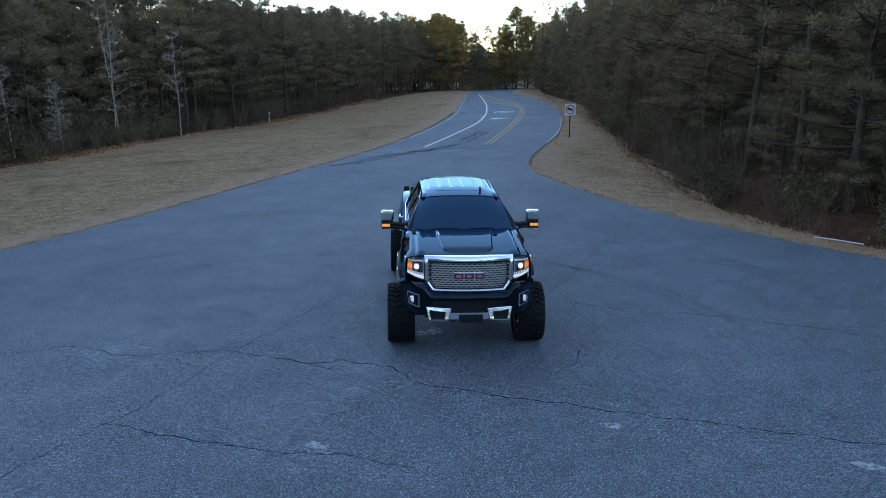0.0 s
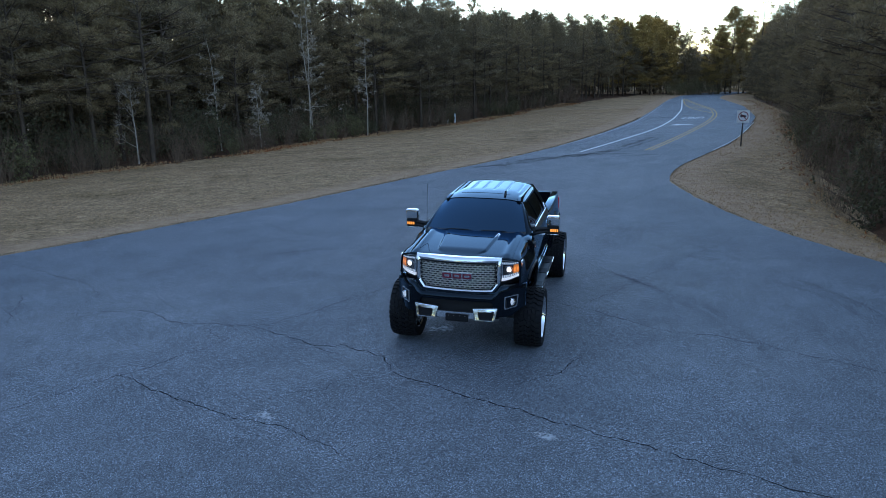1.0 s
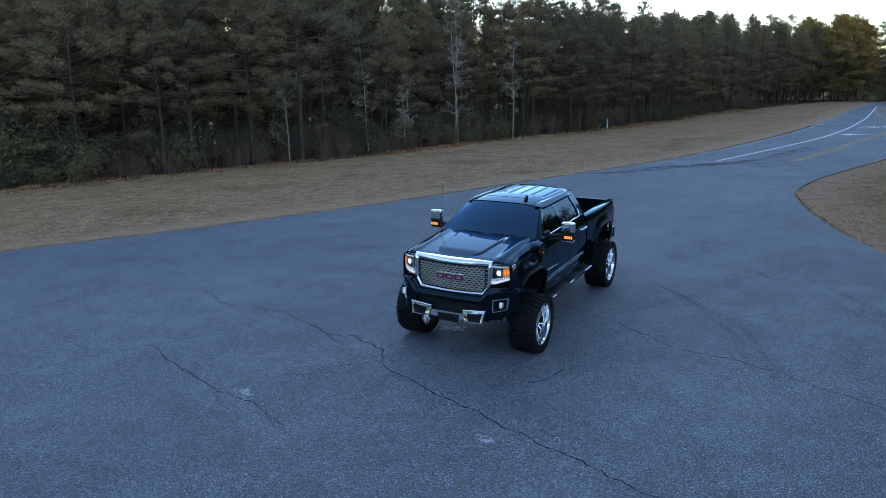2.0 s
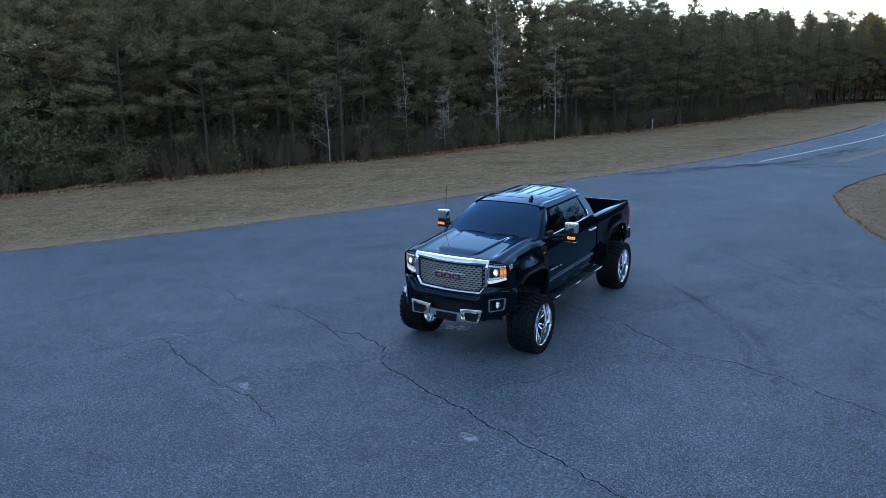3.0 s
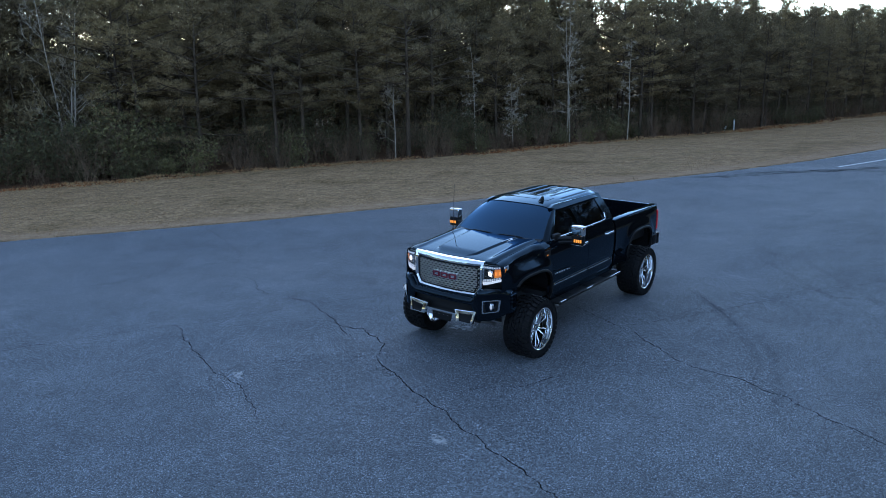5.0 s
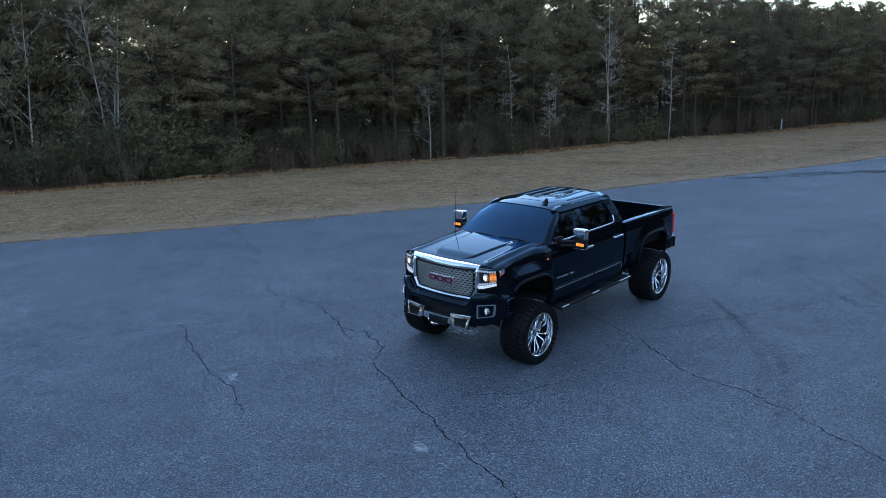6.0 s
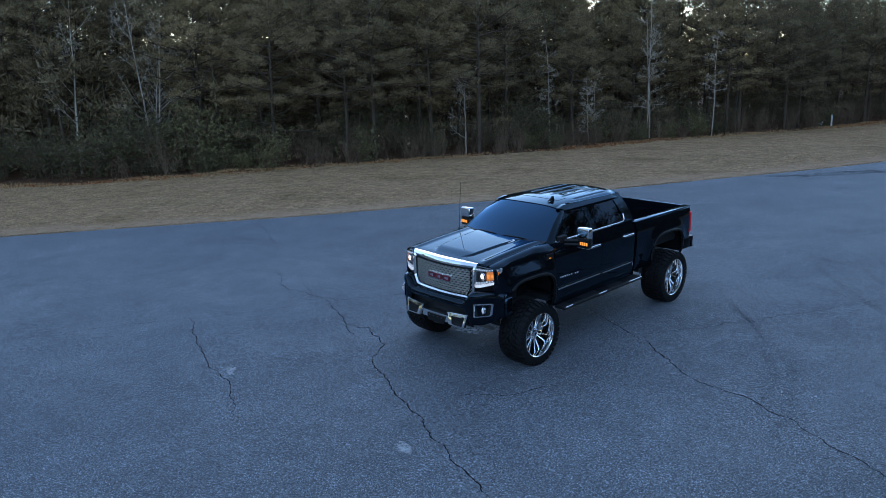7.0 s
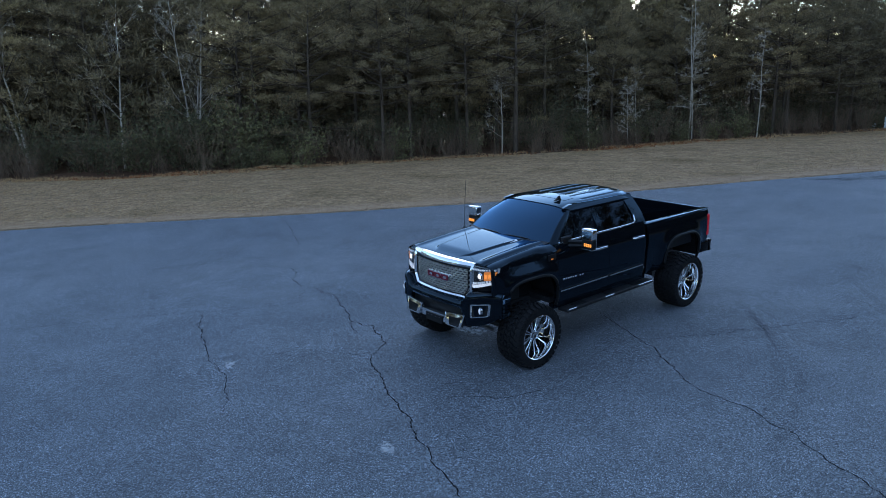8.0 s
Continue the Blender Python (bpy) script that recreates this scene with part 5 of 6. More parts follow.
first_wheel = build_wheel()
first_wheel.parent = TRUCK
first_wheel.matrix_basis = pose(1.022, 0.0, HUB_Z, 17)
for x, y, turn, rx in ((-1.002, 0.0, 180, 5), (1.022, AXLE_R, 0, 40), (-1.022, AXLE_R, 180, 60)):
    copy_thing(first_wheel, pose(x, y, HUB_Z, rx, 0, turn))


# ---- woods ----
def forest_floor(edge, side, y0, y1, width, name):
    ys, ks = np.arange(y0, y1, 0.6), np.linspace(0, 1, 56) ** 2
    verts = []
    for y in ys:
        for k in ks:
            x = curve(y, edge) + side * (0.25 * noise.noise(Vector((y * 0.9, 2, 0))) + (0.9 if side > 0 else 0.0) + k * width)
            verts.append((x, y, land(x, y) + 0.055 * min(1, k * 60) + 0.012 * noise.noise(Vector((x * 3, y * 3, 0)))))
    n = len(ks)
    faces = [(j * n + i, j * n + i + 1, (j + 1) * n + i + 1, (j + 1) * n + i) for j in range(len(ys) - 1) for i in range(n - 1)]
    return tagged(raw(name, verts, faces, LITTER, smooth=True), "brown litter of pine straw under the trees", "ground", kind="structure")


forest_floor(WOODS_LEFT, -1, -20, 125, 60, "ground_litter_left")
forest_floor(WOODS_RIGHT, 1, -5, 125, 60, "ground_litter_right")


def limb_arrays(pts, radii, n):
    """Arrays of a tapered tube, closed to a point at its end."""
    pts = np.asarray(pts, float)
    V = []
    for i in range(len(pts)):
        d = pts[min(i + 1, len(pts) - 1)] - pts[max(i - 1, 0)]
        d = d / (np.linalg.norm(d) + 1e-9)
        ref = np.array((0, 0, 1.0)) if abs(d[2]) < 0.9 else np.array((1.0, 0, 0))
        a = np.cross(d, ref)
        a /= np.linalg.norm(a)
        b = np.cross(d, a)
        ang = np.arange(n) * 2 * np.pi / n
        V.append(pts[i] + radii[i] * (np.cos(ang)[:, None] * a + np.sin(ang)[:, None] * b))
    F = [(i * n + k, i * n + (k + 1) % n, (i + 1) * n + (k + 1) % n, (i + 1) * n + k) for i in range(len(pts) - 1) for k in range(n)]
    return np.vstack(V), np.array(F)


class Soup:
    """Collects arrays of polygons with one number of corners."""

    def __init__(self):
        self.v, self.f, self.n = [], [], 0

    def add(self, v, f):
        self.v.append(np.asarray(v, dtype=np.float32))
        self.f.append(np.asarray(f, dtype=np.int32) + self.n)
        self.n += len(v)

    def done(self, name, material, parent=None, label="", smooth=False):
        return raw(name, np.vstack(self.v), np.vstack(self.f), material, parent, label, smooth)


def blades(rng, centres, along, count, length, width, spread_):
    """Needle triangles fanning out from each centre about its direction."""
    m = len(centres)
    c = np.repeat(centres, count, 0)
    d = np.repeat(along, count, 0) + rng.normal(0, spread_, (m * count, 3))
    d /= np.linalg.norm(d, axis=1, keepdims=True) + 1e-9
    L = length * rng.uniform(0.6, 1.15, (m * count, 1))
    side = np.cross(d, rng.normal(0, 1, (m * count, 3)))
    side /= np.linalg.norm(side, axis=1, keepdims=True) + 1e-9
    w = width * rng.uniform(0.7, 1.3, (m * count, 1))
    base = c + d * L * 0.1
    V = np.stack([base - side * w * 0.5, base + side * w * 0.5, c + d * L], 1).reshape(-1, 3)
    return V, np.arange(len(V)).reshape(-1, 3)


def puff_blades(rng, centres, radius, count, length, width):
    """Dense rounded tufts: needles standing out from each centre, more of them on the upper side."""
    m = len(centres)
    d = rng.normal(0, 1, (m * count, 3))
    d /= np.linalg.norm(d, axis=1, keepdims=True) + 1e-9
    d[:, 2] = np.where(rng.random(m * count) < 0.62, np.abs(d[:, 2]), d[:, 2])
    R = np.repeat(radius, count)[:, None]
    base = np.repeat(centres, count, 0) + d * np.array((1.0, 1.0, 0.82)) * R * rng.uniform(0.15, 0.95, (m * count, 1))
    way = d + np.array((0, 0, 0.45)) + rng.normal(0, 0.55, (m * count, 3))
    way /= np.linalg.norm(way, axis=1, keepdims=True) + 1e-9
    side = np.cross(way, rng.normal(0, 1, (m * count, 3)))
    side /= np.linalg.norm(side, axis=1, keepdims=True) + 1e-9
    w = width * rng.uniform(0.6, 1.3, (m * count, 1)) * 0.5
    V = np.stack([base - side * w, base + side * w, base + way * length * rng.uniform(0.6, 1.15, (m * count, 1))], 1).reshape(-1, 3)
    return V, np.arange(len(V)).reshape(-1, 3)


def pine_arrays(seed, H, first, reach, n_branch, n_puff, n_blade, blade, width, size=0.36, limbs=True):
    """Trunk and branch tubes, and tufts of needles at the branch ends, of a loblolly pine."""
    rng = np.random.default_rng(seed)
    wood, leaf = Soup(), Soup()
    bend = rng.normal(0, 0.10, 2)
    def axis(z):
        s = z / H
        return np.array((bend[0] * math.sin(3 * s) + 0.2 * bend[1] * s * s * 3, bend[1] * math.sin(2.4 * s + 1) - bend[1] * 0.84, z))
    zs = np.linspace(-0.3, H * 0.98, 12)
    r0 = 0.010 * H + 0.025
    v, f = limb_arrays([axis(z) for z in zs], [r0 * (1 - 0.93 * max(z, 0) / H) for z in zs], 8)
    wood.add(v, f)
    for i in range(int(n_branch * 0.25) if limbs else 0):   # dead stubs below the crown
        z, a, L = H * first * rng.uniform(0.35, 1.1), rng.uniform(0, 6.28), rng.uniform(0.3, 1.3)
        o = axis(z)
        v, f = limb_arrays([o, o + np.array((math.cos(a) * L * 0.5, math.sin(a) * L * 0.5, 0.02)), o + np.array((math.cos(a + 0.2) * L, math.sin(a + 0.2) * L, -0.1 * L))], [0.014, 0.009, 0.003], 3)
        wood.add(v, f)
    turn = rng.uniform(0, 6.28)
    for i in range(n_branch):
        s = (i + rng.uniform(0, 0.9)) / n_branch
        z = H * (first + (0.97 - first) * s ** 0.9)
        turn += 2.4 + rng.normal(0, 0.5)
        shape = (0.50 + 0.50 * math.sin(math.pi * min(1, s * 1.2 + 0.14))) * (1 - s ** 3.6 * 0.74)
        L = reach * shape * rng.uniform(0.5, 1.25)
        rise = lerp(-0.05, 0.70, s) + rng.normal(0, 0.13)
        o = axis(z)
        h = np.array((math.cos(turn), math.sin(turn), 0))
        at = lambda t: o + h * L * t + np.array((0, 0, L * rise * t * (1 - 0.3 * t) + 0.14 * L * t * t))
        rb = 0.012 + 0.012 * L
        if limbs:
            v, f = limb_arrays([at(t) for t in np.linspace(0, 1, 4)], [rb, rb * 0.75, rb * 0.5, rb * 0.2], 3)
            wood.add(v, f)
        if rng.random() < 0.10 and s < 0.45:
            continue                                    # a dead branch
        side = np.array((-h[1], h[0], 0))
        n = max(1, int(round(n_puff * (0.45 + 0.55 * L / reach))))
        ts = np.concatenate([[1.0], rng.uniform(0.42, 0.95, n - 1)])
        C = []
        for q, t in enumerate(ts):
            b = at(t)
            e = b + (side * rng.choice((-1, 1)) * rng.uniform(0.15, 0.42) * L * (1.25 - t) + np.array((0, 0, rng.uniform(0.0, 0.16)))) * (q > 0)
            if limbs and q:
                v, f = limb_arrays([b, (b + e) / 2, e], [rb * 0.4, rb * 0.3, 0.003], 3)
                wood.add(v, f)
            C.append(e)
        v, f = puff_blades(rng, np.array(C), size * rng.uniform(0.7, 1.25, n), n_blade, blade, width)
        leaf.add(v, f)
    tips = np.array([axis(H * k) + rng.normal(0, 0.06, 3) for k in (0.94, 0.98, 1.02)])
    v, f = puff_blades(rng, tips, np.array((0.26, 0.2, 0.14)), n_blade // 2 + 4, blade, width)
    leaf.add(v, f)
    return wood, leaf


def make_pine(seed, H, first, reach, n_branch, n_puff, n_blade, blade, width, needles, label, size=0.36):
    wood, leaf = pine_arrays(seed, H, first, reach, n_branch, n_puff, n_blade, blade, width, size)
    ob = empty("pine_tree", pose(0, 0, -400), label, "tree", "pines along the road")
    wood.done("trunk", PINE_BARK, ob, smooth=True)
    leaf.done("crown", needles, ob)
    return ob


def bare_arrays(seed, H, spread_=0.5, lean=0.0, first=0.3, stems=1, twig=1.0, rise=(0.45, 1.0), apart=0.07, girth=1.0):
    """A leafless tree: one or more stems, limbs and fine twigs."""
    rng = np.random.default_rng(seed)
    wood = Soup()
    def grow(p, d, L, r, level):
        n = 5 if level == 0 else 4
        P, q, v = [p], p.copy(), d / np.linalg.norm(d)
        for i in range(n):
            v = v + rng.normal(0, 0.05 + 0.05 * level, 3) + np.array((0, 0, 0.05 * (level > 0)))
            v /= np.linalg.norm(v)
            q = q + v * L / n
            P.append(q.copy())
        rad = [r * (1 - 0.9 * i / n) + 0.003 for i in range(n + 1)]
        vv, ff = limb_arrays(P, rad, 7 if level == 0 else (5 if level == 1 else 3))
        wood.add(vv, ff)
        if level >= 3:
            return
        k = (int(8 * twig), 6, 4)[level]
        for i in range(k):
            t = rng.uniform(first if level == 0 else 0.25, 0.97)
            a = P[0] + 0.0
            idx = min(int(t * n), n - 1)
            a = P[idx] + (P[idx + 1] - P[idx]) * (t * n - idx)
            ax = P[idx + 1] - P[idx]
            ax /= np.linalg.norm(ax)
            o = np.cross(ax, rng.normal(0, 1, 3))
            o /= np.linalg.norm(o)
            d2 = ax * rng.uniform(*(rise if level == 0 else (0.45, 1.0))) + o * rng.uniform(0.7, 1.0)
            grow(a, d2, L * spread_ * (0.85 if level else 0.85) * (1.2 - 0.8 * t) * rng.uniform(0.5, 1.2) + 0.12, max(rad[idx] * 0.32, 0.0055), level + 1)
    for s in range(stems):
        d = np.array((lean + rng.normal(0, 0.05) + (apart * (s - (stems - 1) / 2)), rng.normal(0, 0.05), 1.0))
        grow(np.array((0.28 * (s - (stems - 1) / 2), 0.0, -0.2)), d, H * (1 - 0.12 * s), (0.0056 * H + 0.016) * girth, 0)
    return wood


def shrub_arrays(seed, H, stems, leaves):
    rng = np.random.default_rng(seed)
    wood, leaf = Soup(), Soup()
    for s in range(stems):
        a = rng.uniform(0, 6.28)
        o = np.array((rng.normal(0, 0.25), rng.normal(0, 0.25), -0.1))
        d = np.array((math.cos(a) * 0.35, math.sin(a) * 0.35, 1.0))
        L = H * rng.uniform(0.55, 1.05)
        P = [o + d * L * t + rng.normal(0, 0.05, 3) * t for t in np.linspace(0, 1, 4)]
        v, f = limb_arrays(P, [0.013, 0.010, 0.007, 0.003], 3)
        wood.add(v, f)
        for k in range(7):
            t = rng.uniform(0.25, 1.0)
            b = P[min(int(t * 3), 2)]
            e = b + (d * 0.6 + rng.normal(0, 0.5, 3)) * L * 0.32
            v, f = limb_arrays([b, (b + e) / 2 + rng.normal(0, 0.03, 3), e], [0.007, 0.005, 0.002], 3)
            wood.add(v, f)
            if leaves:
                C = e + rng.normal(0, 0.16, (4, 3))
                v, f = blades(rng, C, np.tile((0, 0, 0.4), (4, 1)), leaves, 0.13, 0.06, 0.9)
                leaf.add(v, f)
    return wood, leaf


def make_shrub(seed, H, stems, leaves, leaf_mat, label, group):
    wood, leaf = shrub_arrays(seed, H, stems, leaves)
    ob = empty("shrub", pose(0, 0, -400), label, "shrub", group)
    wood.done("stem", TWIG_BARK, ob)
    if leaves:
        leaf.done("foliage", leaf_mat, ob)
    return ob


def on_land(x, y, turn=0.0, size=1.0):
    return Matrix.LocRotScale((x, y, land(x, y)), Euler((0, 0, turn)), (size, size, size))


def place(ob, x, y, turn, size):
    c = copy_thing(ob, on_land(x, y, turn, 1.0))
    c.scale = (size, size, size)
    return c


PINE_LABEL = "young loblolly pine with dark green needle clumps at the wood's edge"
near_pines = [make_pine(11 + i, H, first, reach, 44, 6, 96, 0.165, 0.026, NEEDLES, PINE_LABEL) for i, (H, first, reach) in enumerate(((9.8, 0.20, 3.0), (10.6, 0.28, 2.9), (8.8, 0.15, 3.0), (10.2, 0.31, 3.2)))]
close_pines = [make_pine(21 + i, H, first, reach, 48, 6, 150, 0.13, 0.017, NEEDLES, "tall loblolly pine with soft dark needle clumps beside the ditch", 0.34) for i, (H, first, reach) in enumerate(((9.9, 0.18, 3.0), (10.6, 0.27, 3.1), (9.2, 0.12, 2.9)))]
mid_pines = [make_pine(31 + i, H, first, reach, 42, 5, 76, 0.20, 0.036, NEEDLES, "tall loblolly pine with a dark green crown standing in the woods", 0.42) for i, (H, first, reach) in enumerate(((10.8, 0.22, 2.7), (11.6, 0.28, 2.6), (10.2, 0.16, 2.8)))]
warm_pine = make_pine(51, 10.4, 0.10, 3.6, 70, 6, 44, 0.36, 0.07, NEEDLES_SUN_TINT, "pine at the far bend with yellow sunlight painted into its needles", 0.45)
full_pine = [make_pine(55 + i, H, 0.03, 2.5, 42, 5, 36, 0.34, 0.06, NEEDLES, "bushy young pine with dark branches down to the ground", 0.42) for i, H in enumerate((7.6, 8.8))]
near_full = [make_pine(65 + i, H, 0.05, 2.6, 42, 5, 80, 0.18, 0.029, NEEDLES, "bushy young pine with dark branches down to the ground") for i, H in enumerate((7.2, 8.4))]
thin_pine = make_pine(58, 15.0, 0.62, 1.9, 26, 3, 34, 0.34, 0.045, NEEDLES_SUN_TINT, "tall thin pine with a sparse crown, sunlight painted into its needles")

# leafless trees with pale bark
BARE = [
    # x, y, height, seed, stems, lean
    (-19.3, 50.6, 9.4, 3, 2, 0.02), (-16.0, 53.6, 7.2, 4, 1, -0.03), (-20.2, 44.6, 4.2, 5, 1, 0.02), (-37.0, 17.9, 8.2, 6, 1, -0.10),
    (-35.7, 21.8, 8.4, 7, 3, 0.10), (-39.8, 13.5, 9.8, 8, 2, -0.22), (-23.5, 36.2, 4.6, 9, 1, 0.10), (-22.4, 43.3, 7.0, 10, 1, 0.05),
    (-21.2, 47.0, 4.8, 14, 1, 0.06),
]
BARE_FAR = [(13.7, 135, 11.5, 17, 2, 0.0), (15.6, 133, 9.5, 18, 1, 0.02), (16.4, 30.5, 5.2, 20, 2, 0.0), (14.4, 29.5, 5.0, 24, 1, 0.03)]

wrng = random.Random(5)


def shades(x, y, bare):
    """Whether a pine there would stand before a bare tree: the clearing is open towards the junction."""
    d = Vector((8.0 - bare[0], 3.0 - bare[1])).normalized()
    v = Vector((x - bare[0], y - bare[1]))
    return -1.6 < v.dot(d) < 10.0 and abs(v.x * d.y - v.y * d.x) < (2.4 if bare[0] < -30 else 2.0 if bare[2] > 6.5 else 0.8)


def wood_row(edge, side, y0, y1, depth, step, kinds, jitter, lo, hi):
    """One row of pines along the edge of the woods."""
    y = y0
    while y < y1:
        x = curve(y, edge) + side * (depth + wrng.uniform(-jitter, jitter))
        slope = (curve(y + 1, edge) - curve(y - 1, edge)) / 2
        spot = (wrng.choice(kinds), x, y + wrng.uniform(-jitter, jitter) * 0.5, wrng.uniform(0, 6.28), wrng.uniform(lo, hi))
        if not any(shades(spot[1], spot[2], b) for b in BARE):
            place(*spot)
        y += step * wrng.uniform(0.75, 1.3) / math.sqrt(1 + slope * slope)


wood_row(WOODS_LEFT, -1, 26, 46, 2.4, 2.8, near_pines, 0.9, 0.95, 1.25)
wood_row(WOODS_LEFT, -1, 46, 68, 2.4, 2.6, near_pines, 0.9, 0.90, 1.12)
wood_row(WOODS_LEFT, -1, 25, 46, 5.2, 2.8, near_pines, 1.2, 1.05, 1.35)
wood_row(WOODS_LEFT, -1, 46, 70, 5.2, 2.8, near_pines, 1.2, 0.95, 1.15)
wood_row(WOODS_LEFT, -1, 0, 48, 8.8, 2.4, mid_pines, 1.2, 1.05, 1.35)
wood_row(WOODS_LEFT, -1, 0, 48, 11.6, 2.4, mid_pines, 1.2, 1.0, 1.35)
wood_row(WOODS_LEFT, -1, 0, 48, 14.6, 2.6, mid_pines, 1.2, 1.0, 1.35)
wood_row(WOODS_LEFT, -1, -2, 46, 17.4, 2.2, mid_pines, 1.2, 1.15, 1.45)
wood_row(WOODS_LEFT, -1, 8, 30, 21.0, 2.4, mid_pines, 1.0, 1.35, 1.6)
wood_row(WOODS_LEFT, -1, 2, 25, 6.4, 3.2, near_pines, 1.0, 0.95, 1.25)
wood_row(WOODS_LEFT, -1, 46, 64, 12.0, 2.4, mid_pines, 1.2, 1.1, 1.35)
wood_row(WOODS_LEFT, -1, 46, 64, 16.0, 2.4, mid_pines, 1.2, 1.15, 1.4)
wood_row(WOODS_LEFT, -1, 46, 110, 8.8, 3.0, mid_pines, 1.2, 0.9, 1.1)
wood_row(WOODS_LEFT, -1, 68, 118, 1.8, 2.4, mid_pines, 0.8, 0.82, 0.95)
wood_row(WOODS_LEFT, -1, 68, 118, 4.8, 2.6, mid_pines, 1.0, 0.85, 1.05)
wood_row(WOODS_RIGHT, 1, 9, 50, 3.6, 2.5, close_pines, 0.9, 1.1, 1.3)
wood_row(WOODS_RIGHT, 1, 50, 62, 3.6, 2.5, near_pines, 0.9, 0.85, 1.0)
wood_row(WOODS_RIGHT, 1, 2, 46, 6.8, 3.0, near_pines, 1.1, 1.15, 1.4)
wood_row(WOODS_RIGHT, 1, 46, 118, 6.6, 2.8, mid_pines, 1.1, 0.9, 1.1)
wood_row(WOODS_RIGHT, 1, 62, 118, 3.0, 2.4, mid_pines, 0.9, 0.8, 0.95)
wood_row(WOODS_RIGHT, 1, 17, 44, 3.0, 3.6, close_pines, 0.6, 0.45, 0.7)
wood_row(WOODS_RIGHT, 1, 44, 70, 1.5, 2.3, near_full, 0.5, 0.55, 0.85)
wood_row(WOODS_RIGHT, 1, 70, 118, 1.5, 2.3, full_pine, 0.5, 0.55, 0.85)
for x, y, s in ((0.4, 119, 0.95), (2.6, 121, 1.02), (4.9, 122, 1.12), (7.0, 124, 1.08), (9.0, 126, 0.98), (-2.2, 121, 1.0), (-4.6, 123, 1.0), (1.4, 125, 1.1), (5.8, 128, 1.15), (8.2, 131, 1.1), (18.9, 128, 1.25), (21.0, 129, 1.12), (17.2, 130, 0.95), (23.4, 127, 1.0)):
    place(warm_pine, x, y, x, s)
for x, y, s in ((11.5, 124, 0.98), (12.3, 126, 0.80), (-1.0, 117, 0.8), (1.6, 118, 0.75), (4.0, 119, 0.8), (6.3, 121, 0.75), (8.4, 123, 0.7), (19.2, 121, 0.7), (17.8, 125, 0.6), (21.6, 124, 0.8), (24.5, 121, 1.0)):
    place(full_pine[1], x, y, x * 5, s)
for x, y, s in ((13.4, 131, 0.72), (15.2, 134, 0.78), (17.0, 136, 0.85), (12.0, 130, 0.8), (14.4, 138, 0.9), (16.0, 131, 0.6), (18.6, 133, 0.9)):
    place(full_pine[0], x, y, x * 7, s)
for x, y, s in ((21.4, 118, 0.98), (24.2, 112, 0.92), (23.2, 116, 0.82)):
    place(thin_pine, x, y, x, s)


